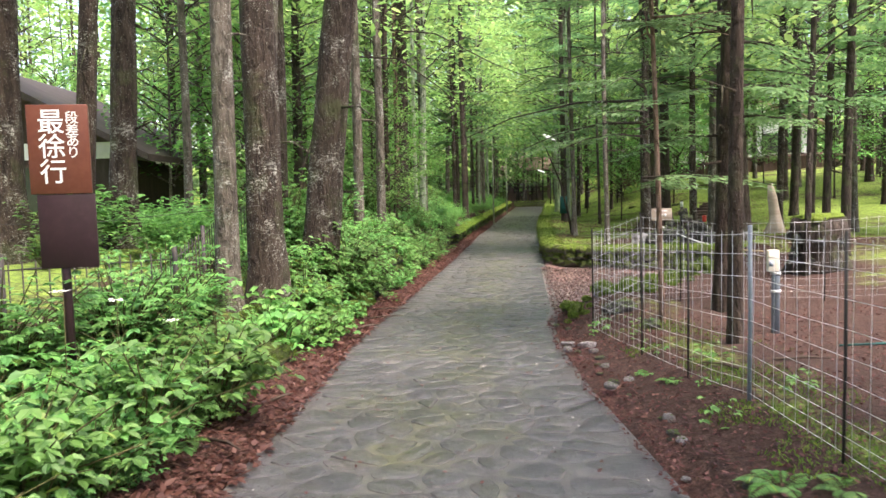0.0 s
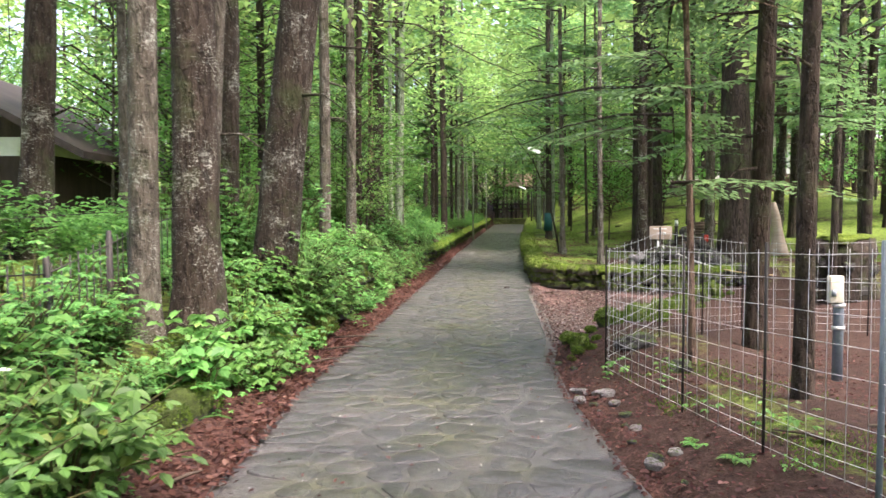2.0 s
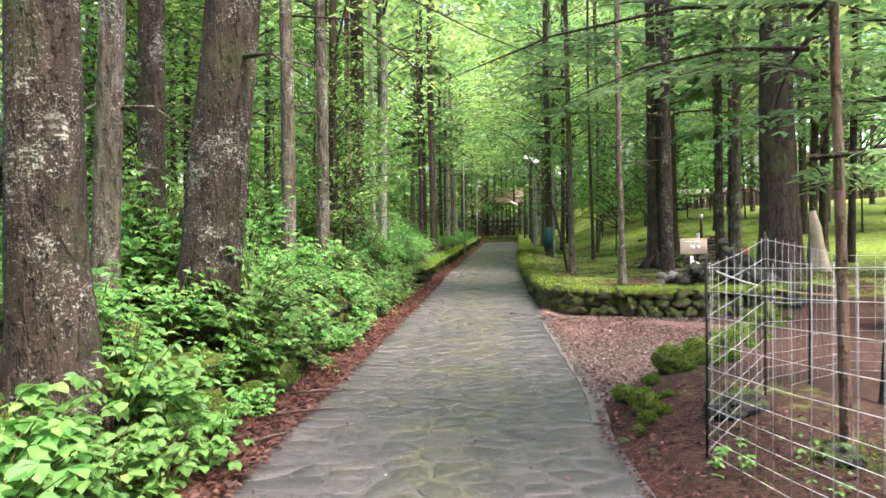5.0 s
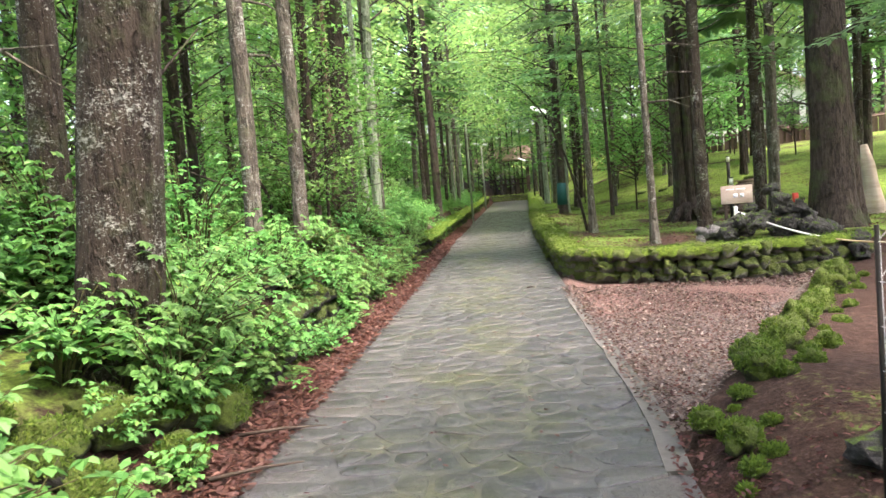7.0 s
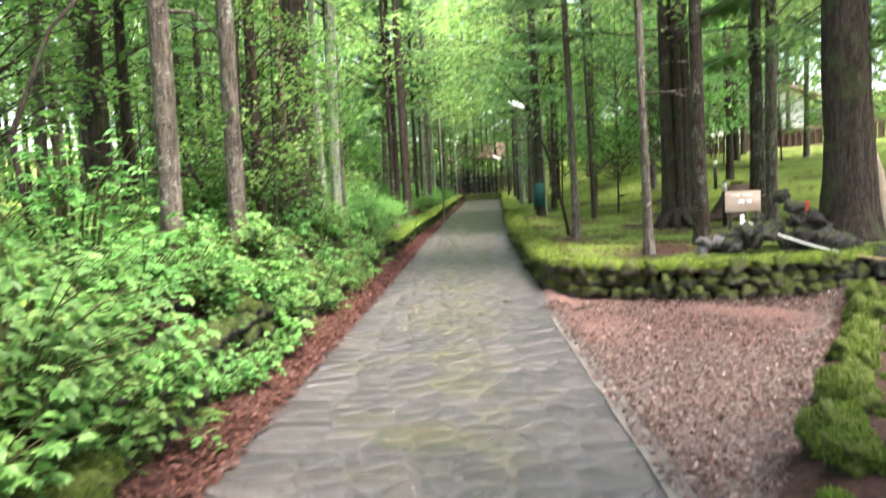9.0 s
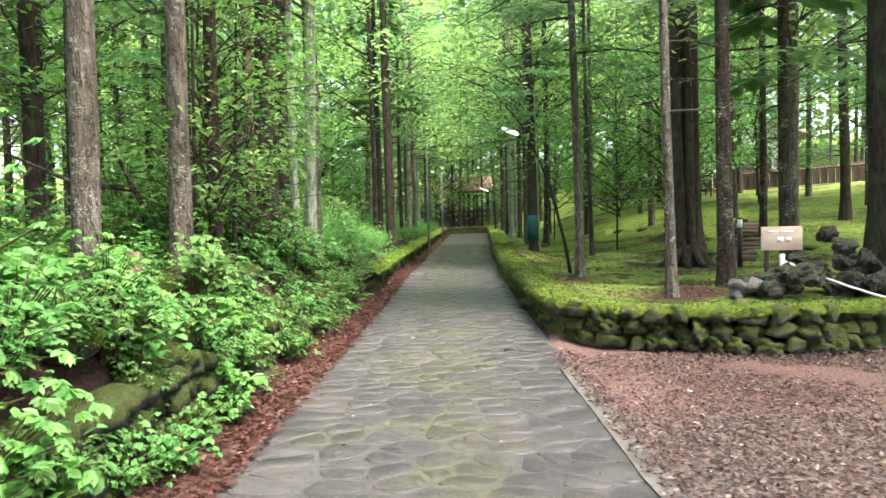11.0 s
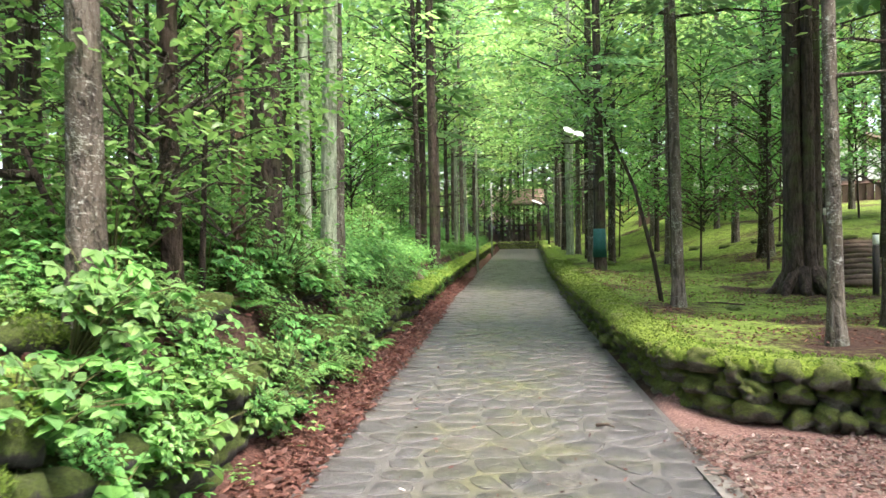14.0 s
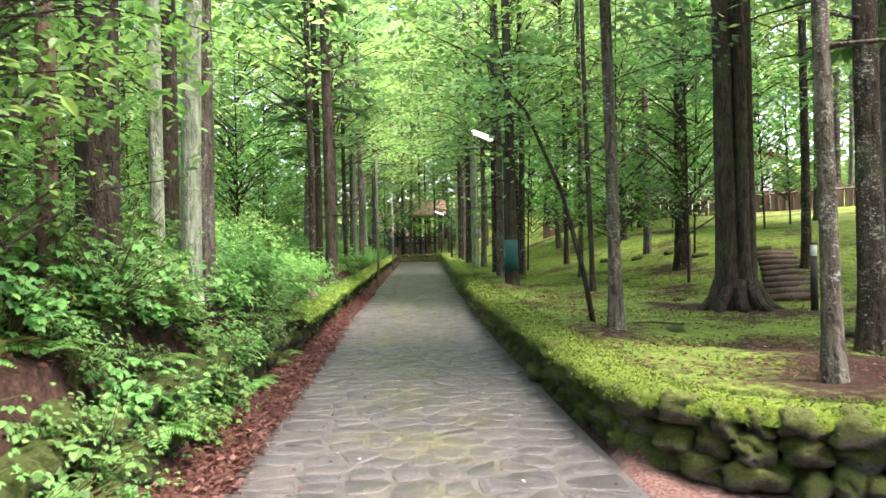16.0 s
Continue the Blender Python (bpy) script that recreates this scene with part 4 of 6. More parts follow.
# ---- stones ----
def rock_mesh(name, seed, mat, rough=0.28, squash=(1, 1, 1), detail=3, smooth_it=True, facets=0.9):
    bm = bmesh.new()
    bmesh.ops.create_icosphere(bm, subdivisions=detail, radius=0.5)
    rr = random.Random(seed)
    cuts = [(Vector((rr.gauss(0, 1), rr.gauss(0, 1), rr.gauss(0, 0.8))).normalized(), rr.uniform(0.6, 0.95)) for _ in range(12)]
    for p in bm.verts:
        d = p.co.normalized()
        flat = min([h / max(d.dot(c), 0.01) for c, h in cuts] + [1.15])
        k = 1 + rough * noise.noise(d * 1.4 + Vector((seed * 3.7, 0, 0))) + rough * 0.55 * noise.noise(d * 3.4 + Vector((0, seed * 2.1, 0))) + 0.16 * noise.noise(d * 6 + Vector((seed, 0, 0))) + 0.07 * noise.noise(d * 13 + Vector((seed, 5, 0)))
        q = d * 0.5 * (k * (1 - facets) + (flat + (k - 1) * 0.55) * facets)
        p.co = Vector((max(-0.43, min(0.43, q.x)) * squash[0], max(-0.43, min(0.43, q.y)) * squash[1], max(-0.4, min(0.42, q.z)) * squash[2]))
    me = bpy.data.meshes.new(name)
    bm.to_mesh(me)
    bm.free()
    me.materials.append(mat)
    if smooth_it:
        me.polygons.foreach_set("use_smooth", [True] * len(me.polygons))
    return me


WALL_ROCKS = [rock_mesh("stone", i, STONE_WALL, 0.7, facets=0.85) for i in range(7)]
MOSS_ROCKS = [rock_mesh("stone", i + 20, STONE_MOSS, 0.6, detail=2 if i else 3, facets=0.35) for i in range(5)]
LAVA_ROCKS = [rock_mesh("rock", i + 40, STONE_LAVA, 0.7, smooth_it=False) for i in range(5)]
ROW_ROCKS = [rock_mesh("stone", i + 80, STONE_ROW, 0.8, facets=0.45) for i in range(5)]
PALE_ROCKS = [rock_mesh("rock", i + 60, STONE_WHITE, 0.45) for i in range(3)]


def lay(name, data, at, size, turn, parent=None):
    ob = new(name, data)
    ob.matrix_world = Matrix.LocRotScale(at, Euler(turn), size)
    if parent:
        ob.parent = parent
    return ob


def stone_run(name, line, height, label, rocks, span, top=None, limit=300, tilt=0.0):
    """A dry stone wall along a line of places: courses of stones, each one a part, and a cap of moss."""
    ob = thing(name, (0, 0, 0), label, "stone wall", kind="structure")
    rr = random.Random(len(line) * 7 + int(height * 100))
    pts = [Vector((p[0], p[1], 0)) for p in line]
    total = sum((b - a).length for a, b in zip(pts, pts[1:]))

    def along(s):
        for a, b in zip(pts, pts[1:]):
            d = (b - a).length
            if s <= d:
                return a.lerp(b, s / d), (b - a).normalized()
            s -= d
        return pts[-1].copy(), (pts[-1] - pts[-2]).normalized()

    rest, count = Geo(), 0
    courses = max(2, round(height / 0.17))
    for c in range(courses):
        s = rr.uniform(0, 0.2)
        while s < total:
            w = rr.uniform(0.17, 0.38)
            p, d = along(min(total, s + w / 2))
            h = height / courses * rr.uniform(1.15, 1.4)
            z = top_of_base(p.x, p.y) + height * (c + 0.5) / courses + rr.uniform(-0.02, 0.02)
            side = Vector((-d.y, d.x, 0))
            at = Vector((p.x, p.y, z)) + side * (rr.uniform(-0.06, 0.06) + tilt * c)
            size = (w * 1.2, rr.uniform(0.34, 0.46), h * 1.12)
            turn = (rr.uniform(-0.2, 0.2), rr.uniform(-0.3, 0.3), math.atan2(d.y, d.x) + rr.uniform(-0.18, 0.18))
            data = rr.choice(rocks)
            if count < limit and span(p):
                lay("stone", data, at, size, turn, ob)
                count += 1
            else:
                m = Matrix.LocRotScale(at, Euler(turn), size)
                rest.add([m @ q.co for q in data.vertices], [list(q.vertices) for q in data.polygons])
            s += w * 0.93
    if rest.v:
        rest.made("far_stones", rocks[0].materials[0], ob)["kind"] = "stuff"
    if top:
        cap = Geo()
        n = int(total / 0.08)
        prof = [(-0.4, -0.05), (-0.3, -0.005), (-0.18, 0.02), (-0.06, 0.03), (0.05, 0.03), (0.14, 0.01), (0.19, -0.03), (0.2, -0.08)]
        for i in range(n + 1):
            p, d = along(total * i / n)
            side = Vector((-d.y, d.x, 0))
            for j, (o, hh) in enumerate(prof):
                k = noise.noise((p.x * 3 + j * 0.4, p.y * 3, 1)) * 0.05 + noise.noise((p.x * 13, p.y * 13, j)) * 0.025
                cap.v.append(Vector((p.x, p.y, top_of_base(p.x, p.y) + height + hh + k)) + side * (o * top + k * 0.6))
        m = len(prof)
        cap.v = [tuple(q) for q in cap.v]
        cap.f = [(i * m + j, i * m + j + 1, (i + 1) * m + j + 1, (i + 1) * m + j) for i in range(n) for j in range(m - 1)]
        cap.made("moss_cap", MOSS, ob, "thick bright green cushion of moss")
        seat = np.array([q for q in cap.v if q[1] < 34])
        at = np.repeat(seat, 9, 0) + rng.normal(0, 0.035, (len(seat) * 9, 3)) * np.array([[1, 1, 0.25]])
        n = len(at)
        tip = unit(np.stack([rng.normal(0, 0.7, n), rng.normal(0, 0.7, n), np.ones(n) * 0.5], -1))
        v, f = leaf_arrays(at, tip, flat_dirs(n, 0.4), 0.03 * rng.uniform(0.5, 1.5, n), 0.011)
        mesh_ob("moss_sprigs", v, f, LEAF_MOSS, ob)["kind"] = "stuff"
    return ob


def top_of_base(x, y):
    return float(road_z(y)) - 0.03


# the low wall that bounds the terrace: its front and the side along the road
front = [(x, float(wall_line_y(x)) + 0.12) for x in (6.0, 5.2, 4.6, 4.0, 3.4, 2.9, 2.5, 2.15, 1.9, 1.72, 1.6)] + [(1.5, 18.45)]
stone_run("wall_terrace_front", front, 0.5, "low dry wall of lava stones capped with bright moss", WALL_ROCKS, lambda p: True, 0.8)
side_line = [(1.56, 18.35)] + [(float(right_edge(y)) + 0.2, float(y)) for y in np.arange(19.0, 60, 1.5)]
stone_run("wall_terrace_side", side_line, 0.5, "low dry wall of mossy stones along the road", WALL_ROCKS, lambda p: p.y < 34, 1.0)
left_line = [(float(left_edge(y)) - 0.62, float(y)) for y in np.arange(11.2, 24, 1.5)]
stone_run("wall_bank", left_line, 0.62, "bank wall of dark stones overgrown with moss and ferns", MOSS_ROCKS, lambda p: p.y < 27)
far_line = [(float(left_edge(y)) - 0.5, float(y)) for y in np.arange(23.2, 60, 1.5)]
stone_run("wall_bank_far", far_line, 0.5, "low bank wall of stones under yellow-green moss", MOSS_ROCKS, lambda p: p.y < 30, 0.8)
end_line = [(0.2, 60.0), (2.9, 60.0)]
stone_run("wall_road_end", end_line, 0.5, "low stone wall closing the end of the road", WALL_ROCKS, lambda p: True)


def rock(kind, data, x, y, size, turn, label, category="rock", group="", lift=0.0, sink=0.28):
    ob = lay(kind, data, (x, y, gz(x, y) + size[2] * (0.5 - sink) + lift), size, turn)
    return tagged(ob, label, category, group)


# row of moss-covered stones round the fenced plot
for i in range(21):
    y = 9.3 + i * 0.33
    x = 1.5 + max(0, y - 10.0) * 0.54 + 0.05 * math.sin(i * 2.1) - 0.1 * (y < 10)
    s = (0.15 if i < 2 else 0.2 if i < 5 else 0.27) * (1 + 0.25 * math.sin(i * 1.7))
    rock("moss_stone", ROW_ROCKS[i % 5], x, y, (s * (0.8 + 0.25 * ((i * 5) % 3)), s * (0.75 + 0.2 * (i * 7 % 3)), s * (0.6 + 0.25 * (i * 2 % 3))), (0.1 * i, 0.07 * i, i * 1.3), "rounded stone wholly covered in green moss", "stone", "row of moss stones", 0.02)
    q = 0.5 + (i * 37 % 10) / 20
    rock("moss_stone", ROW_ROCKS[(i + 2) % 5], x + 0.2 * ((i * 7) % 3 - 0.4), y - 0.13, (s * q * 0.8, s * q * 0.7, s * q * 0.6), (0.4, 0.2 * i, i * 0.7), "smaller stone grown over with moss", "stone", "row of moss stones", -0.02)
# mossy boulders at the foot of the firs on the bank
for i in range(34):
    y = 6.0 + i * 0.42 + rnd.uniform(-0.15, 0.15)
    x = float(left_edge(y)) - rnd.uniform(0.55, 1.15)
    s = rnd.uniform(0.2, 0.42)
    rock("moss_stone", MOSS_ROCKS[i % 5], x, y, (s * 1.3, s, s * 0.85), (rnd.uniform(-0.2, 0.2), 0.1, rnd.uniform(0, 6)), "dark stone with cushions of moss on the bank", "stone", "stones of the bank")
# mossy boulders round the foot of the massive fir
for i, (x, y, s) in enumerate(((-2.62, 10.45, 0.4), (-2.12, 9.85, 0.42), (-1.98, 10.4, 0.4), (-2.2, 9.45, 0.36), (-1.75, 10.75, 0.34), (-1.72, 9.95, 0.3), (-1.9, 9.3, 0.3), (-2.5, 9.3, 0.36), (-1.85, 11.1, 0.36))):
    rock("moss_stone", ROW_ROCKS[i % 5], x, y, (s * 1.2, s, s * 0.8), (0.1 * i, 0.1, i * 1.1), "rounded boulder under bright moss at a fir's foot", "stone", "stones of the bank", 0.04)
rock("flat_stone", PALE_ROCKS[0], 1.42, 7.45, (0.24, 0.13, 0.09), (0, 0, 0.3), "flat pale stone lying beside the road", "stone")
rock("black_rock", LAVA_ROCKS[1], 2.0, 9.1, (0.5, 0.34, 0.22), (0, 0, 0.4), "smooth black stone lying on the soil", "rock")
rock("black_rock", LAVA_ROCKS[2], 2.2, 8.0, (0.35, 0.24, 0.14), (0, 0, 1.4), "small black stone inside the wire fence", "rock")
for i in range(26):
    y = rnd.uniform(1.5, 9.0)
    x = float(right_edge(y)) + rnd.uniform(0.02, 0.35)
    s = rnd.uniform(0.05, 0.14)
    rock("edge_stone", (PALE_ROCKS + LAVA_ROCKS)[i % 8], x, y, (s, s * 0.8, s * 0.5), (0, 0, i), "small loose stone at the edge of the paving", "stone", "loose stones by the road")
# rock pile behind the terrace wall
for i in range(48):
    x, y = 3.75 + 1.7 * rnd.random(), 17.75 + rnd.uniform(-0.25, 0.55)
    h = max(0, 0.72 * (1 - abs(x - 4.6) / 0.9)) * rnd.random()
    s = rnd.uniform(0.2, 0.35)
    rock("lava_rock", LAVA_ROCKS[i % 5], x, y, (s * 1.2, s, s * 0.85), (rnd.uniform(-0.6, 0.6), rnd.uniform(-0.6, 0.6), rnd.uniform(0, 6)), "rough black lava rock in a heap", "rock", "heap of lava rocks", h, 0.3)
for i in range(14):
    x, y = 5.0 + 0.7 * rnd.random(), 17.3 + rnd.uniform(-0.2, 0.3)
    s = rnd.uniform(0.2, 0.32)
    rock("lava_rock", LAVA_ROCKS[i % 5], x, y, (s * 1.2, s, s * 0.9), (rnd.uniform(-0.6, 0.6), 0.3, i), "rough black lava rock at the end of the wall", "rock", "heap of lava rocks", 0.25 * rnd.random())
for i in range(9):
    x, y = 3.45 + 0.32 * rnd.random(), 17.75 + 0.2 * rnd.random()
    s = rnd.uniform(0.12, 0.2)
    rock("pale_rock", PALE_ROCKS[i % 3], x, y, (s * 1.2, s, s), (i, 0.4 * i, i), "whitish grey rock in a small heap", "rock", "heap of pale rocks", 0.16 * rnd.random())
for i in range(16):
    x, y = rnd.uniform(2.6, 9), rnd.uniform(20, 34)
    s = rnd.uniform(0.15, 0.4)
    rock("moss_stone", MOSS_ROCKS[i % 5], x, y, (s * 1.4, s, s * 0.6), (0, 0, i), "half-buried mossy stone on the slope", "stone", "stones on the slope", 0, 0.4)


# ---- the mossy block and other things on the fenced side ----
blk = thing("stump", (6.35, 14.2, gz(6.35, 14.2) - 0.03), "broad dark tree stump with a moss-covered flat top", "stump")
Geo().tube([(0, 0, -0.1), (0, 0, 0.1), (0.02, 0, 0.35), (-0.02, 0, 0.6), (0.03, 0, 0.8), (0, 0, 0.98), (0, 0, 1.02)], [0.6, 0.56, 0.48, 0.46, 0.5, 0.47, 0.4], 18, 0.3, 2).made("body", BARK_DARK, blk)
for i in range(14):
    a = i * 0.45
    lay("knob", LAVA_ROCKS[i % 5], (math.cos(a) * 0.46, math.sin(a) * 0.46, 0.1 + (i * 37 % 80) / 100), (0.26, 0.26, 0.22), (i, i * 2, 0), blk).matrix_parent_inverse = Matrix()
cap = rock_mesh("moss_top", 77, MOSS, 0.3, (2.2, 2.2, 0.4))
lay("moss_top", cap, (0, 0, 1.02), (0.5, 0.5, 0.55), (0, 0, 0), blk)

pale = thing("dead_trunk", (7.9, 21.6, gz(7.9, 21.6)), "broken pale dead trunk stripped of its bark", "tree stump")
Geo().tube([(0, 0, -0.1), (0.03, 0, 0.3), (0.0, 0, 0.6), (-0.06, 0, 1.0), (-0.12, 0, 1.4)], [0.3, 0.18, 0.14, 0.12, 0.06], 14, 0.5, 5).made("trunk", BOARD, pale)

meter = thing("meter_post", (3.55, 7.95, gz(3.55, 7.95) - 0.03), "grey pipe carrying a cream electric box", "utility post")
Geo().tube([(0, 0, -0.1), (0, 0, 0.72), (0, 0, 0.95)], [0.045, 0.045, 0.035], 12).made("pipe", STEEL, meter)
for z in (0.5, 0.7):
    Geo().tube([(0, 0, z), (0, 0, z + 0.03)], [0.055, 0.055], 12).made("clamp", WIRE, meter)
Geo().box(-0.1, -0.06, 0.74, 0.02, 0.02, 0.98, 0.008).made("box", CREAM, meter, "cream plastic switch box")
Geo().box(-0.09, -0.068, 0.8, -0.05, -0.06, 0.86).made("catch", STEEL, meter)

hose = Geo().tube([(3.9, 7.1, gz(3.9, 7.1) + 0.02), (4.4, 7.2, gz(4.4, 7.2) + 0.02), (5.2, 7.05, gz(5.2, 7.05) + 0.02)], [0.012] * 3, 8).made("hose", TEAL)
tagged(hose, "teal hose lying on the soil", "hose")


# ---- wire fence on the right ----
def fence_base(x, y):
    return gz(x, y)


mesh_fence = thing("wire_fence", (2.3, 4.6, gz(2.3, 4.6)), "galvanised wire mesh fence on thin grey posts", "fence")
inv = mesh_fence.matrix_world.inverted()
runs = [[(2.68, 0.6), (2.54, 2.0), (2.42, 3.35), (2.31, 4.65), (2.07, 5.5), (1.87, 6.6), (1.57, 8.4)], [(1.57, 8.4), (2.3, 9.45), (3.0, 10.35), (3.8, 11.4)], [(3.8, 11.4), (5.2, 10.9), (6.8, 10.4), (8.6, 9.9)]]
rows_z = [0.05, 0.14, 0.23, 0.33, 0.44, 0.57, 0.72, 0.88, 1.04, 1.18]
for run in runs:
    pts = [Vector((x, y, fence_base(x, y))) for x, y in run]
    for a, b in zip(pts, pts[1:]):
        d = b - a
        n = max(2, round(d.length / 0.16))
        for i in range(n):
            p = a.lerp(b, (i + 0.5) / n)
            wob = 0.008 * noise.noise((p.x * 3, p.y * 3, 0))
            Geo().tube([p + Vector((wob, 0, 0.03)), p + Vector((-wob, wob, 0.6)), p + Vector((wob, 0, 1.2))], [0.002] * 3, 3).turned(inv).made("upright_wire", WIRE, mesh_fence)
        for z in rows_z:
            sag = 0.012 * noise.noise((a.x, a.y, z * 9))
            Geo().tube([a + Vector((0, 0, z)), a.lerp(b, 0.5) + Vector((0, 0, z + sag - 0.008)), b + Vector((0, 0, z))], [0.002] * 3, 3).turned(inv).made("line_wire", WIRE, mesh_fence)
    for i, p in enumerate(pts):
        steel = run is runs[0] and i == 3
        Geo().tube([p - Vector((0, 0, 0.2)), p + Vector((0.004, 0, 0.6)), p + Vector((0, 0, 1.24))], [0.015 if steel else 0.009] * 3, 8).turned(inv).made("post", STEEL if steel else IRON, mesh_fence)

# ---- iron bar fence on the left ----
bars = thing("iron_fence", (-2.4, 5.6, gz(-2.4, 5.6)), "dark rusty iron bar fence at the edge of the lawn", "fence")
inv = bars.matrix_world.inverted()
run = [(-3.3, 2.6), (-2.95, 4.2), (-2.35, 5.65), (-2.75, 7.2), (-3.3, 9.2), (-3.6, 11.5)]
pts = [Vector((x, y, gz(x, y))) for x, y in run]
for i, (a, b) in enumerate(zip(pts, pts[1:])):
    n = round((b - a).length / (0.105 if i < 2 else 0.21))
    for k in range(n):
        p = a.lerp(b, (k + 0.5) / n)
        Geo().tube([p - Vector((0, 0, 0.05)), p + Vector((0, 0, 0.92))], [0.006, 0.006], 5).turned(inv).made("bar", IRON, bars)
    for z in (0.12, 0.86):
        Geo().tube([a + Vector((0, 0, z)), b + Vector((0, 0, z))], [0.006, 0.006], 4).turned(inv).made("rail", IRON, bars)
for p in pts:
    Geo().tube([p - Vector((0, 0, 0.2)), p + Vector((0, 0, 0.98))], [0.022, 0.022], 8).turned(inv).made("post", IRON, bars)
wire_l = Geo().tube([(-5.5, 5.2, 1.75), (-3.6, 6.2, 1.66), (-2.31, 7.8, 1.78)], [0.003] * 3, 4).made("cable", IRON)
tagged(wire_l, "thin dark cable strung between the firs", "cable")


# ---- warning sign ----
board = thing("road_sign", pose(-2.27, 3.92, 0.22, 0, 0, 14), "brown warning sign with white letters on a dark post", "sign")
Geo().tube([(-0.02, 0.03, -0.1), (-0.02, 0.03, 2.2)], [0.03, 0.03], 10).made("post", SIGN_DARK, board)
upper = Geo().box(-0.195, -0.012, 1.72, 0.185, 0.012, 2.3, 0.004).made("panel", SIGN_BROWN, board, "brown enamel panel")
Geo().box(-0.16, -0.008, 1.23, 0.2, 0.014, 1.717, 0.004).made("lower_panel", SIGN_DARK, board, "dark plum back panel")


def writing(text, x, z, size, parent, material, y=-0.0145, name="letter", stretch=1.0):
    c = bpy.data.curves.new(name, "FONT")
    c.body, c.size, c.align_x, c.align_y, c.extrude, c.offset = text, size, "CENTER", "CENTER", 0.001, size * 0.006
    ob = new(name, c)
    c.materials.append(material)
    ob.parent = parent
    ob.matrix_local = Matrix.LocRotScale((x, y, z), Euler((radians(90), 0, 0)), (1, stretch, 1))
    return ob


for ch, z in zip("最徐行", (2.18, 2.02, 1.855)):
    writing(ch, -0.045, z, 0.17, upper, WHITE_PAINT)
for ch, z in zip("段差あり", (2.21, 2.13, 2.06, 1.985)):
    writing(ch, 0.085, z, 0.085, upper, WHITE_PAINT)

# ---- notice board, rope and lamp post by the rocks ----
notice = thing("notice_board", pose(4.15, 18.15, gz(4.15, 18.15), 0, 0, -8), "small weathered wooden notice board on a post", "sign")
for x in (-0.17, 0.02):
    Geo().box(x - 0.025, -0.02, -0.2, x + 0.025, 0.02, 0.75, 0.004).made("post", DARK_WOOD, notice)
Geo().box(-0.24, -0.035, 0.55, 0.24, -0.015, 0.84, 0.005).made("board", BOARD, notice, "bleached wooden board")
for x, z, w, h in ((-0.1, 0.78, 0.12, 0.02), (0.06, 0.78, 0.14, 0.02), (-0.02, 0.68, 0.07, 0.06), (0.08, 0.68, 0.06, 0.06)):
    Geo().box(x - w / 2, -0.038, z - h / 2, x + w / 2, -0.034, z + h / 2).made("writing", WHITE_PAINT, notice)
stake = Geo().box(4.02, 17.86, gz(4.05, 17.9) - 0.1, 4.07, 17.91, gz(4.05, 17.9) + 0.52, 0.006).made("stake", WHITE_PAINT)
tagged(stake, "short white wooden stake holding a rope", "stake")
pts = [Vector((4.05, 17.88, gz(4.05, 17.9) + 0.44)).lerp(Vector((6.1, 16.7, 0.36)), i / 10) - Vector((0, 0, 0.16 * math.sin(math.pi * i / 10))) for i in range(11)]
rope = thing("rope", pts[0], "rope sagging across the entrance, white then yellow", "rope")
back = Matrix.Translation(-pts[0])
Geo().tube(pts[:6], [0.014] * 6, 6).turned(back).made("white_length", ROPE_WHITE, rope)
Geo().tube(pts[5:], [0.014] * 6, 6).turned(back).made("yellow_length", ROPE_YELLOW, rope, "yellowed rope")
redbox = thing("red_box", (5.3, 18.75, gz(5.3, 18.75)), "small red metal box on a post", "box")
Geo().box(-0.045, -0.03, 0.46, 0.045, 0.03, 0.62, 0.006).made("box", RED_BOX, redbox)
Geo().tube([(0, 0, -0.1), (0, 0, 0.43)], [0.02, 0.02], 8).made("post", IRON, redbox)


def bollard(x, y, h, label):
    ob = thing("bollard_light", (x, y, gz(x, y)), label, "garden light", "garden lights")
    Geo().tube([(0, 0, -0.1), (0, 0, h * 0.8)], [0.05, 0.05], 14).made("post", IRON, ob)
    Geo().tube([(0, 0, h * 0.8), (0, 0, h * 0.97)], [0.047, 0.047], 14).made("lens", WHITE_PAINT, ob, "white diffuser")
    Geo().tube([(0, 0, h * 0.97), (0, 0, h)], [0.054, 0.05], 14).made("cap", IRON, ob)


bollard(5.75, 23.6, 0.95, "black bollard light with a white head by the steps")
bollard(7.5, 29.5, 0.9, "black bollard light higher up the mossy slope")

# log steps up the slope
for i in range(9):
    x, y = 6.2 + i * 0.24, 25.0 + i * 0.53
    z = gz(x, y)
    step = Geo().tube([(x - 0.42, y - 0.04 + 0.04 * math.sin(i), z + 0.03), (x, y + 0.03, z + 0.045), (x + 0.42, y + 0.02, z + 0.035)], [0.06, 0.068, 0.06], 9, 0.2, i).made("log_step", LOG)
    tagged(step, "rough round log laid as a step in the slope", "step", "log steps on the slope")

# teal sheet round the foot of a fir, street lamp, poles
wrap = Geo().tube([(2.45, 29.9, gz(2.45, 29.9) + 0.3), (2.45, 29.9, gz(2.45, 29.9) + 0.65), (2.45, 29.9, gz(2.45, 29.9) + 0.98)], [0.17, 0.155, 0.148], 16, 0.08).made("tree_wrap", TEAL)
tagged(wrap, "teal plastic sheet wrapped round the foot of a fir", "tree wrap")


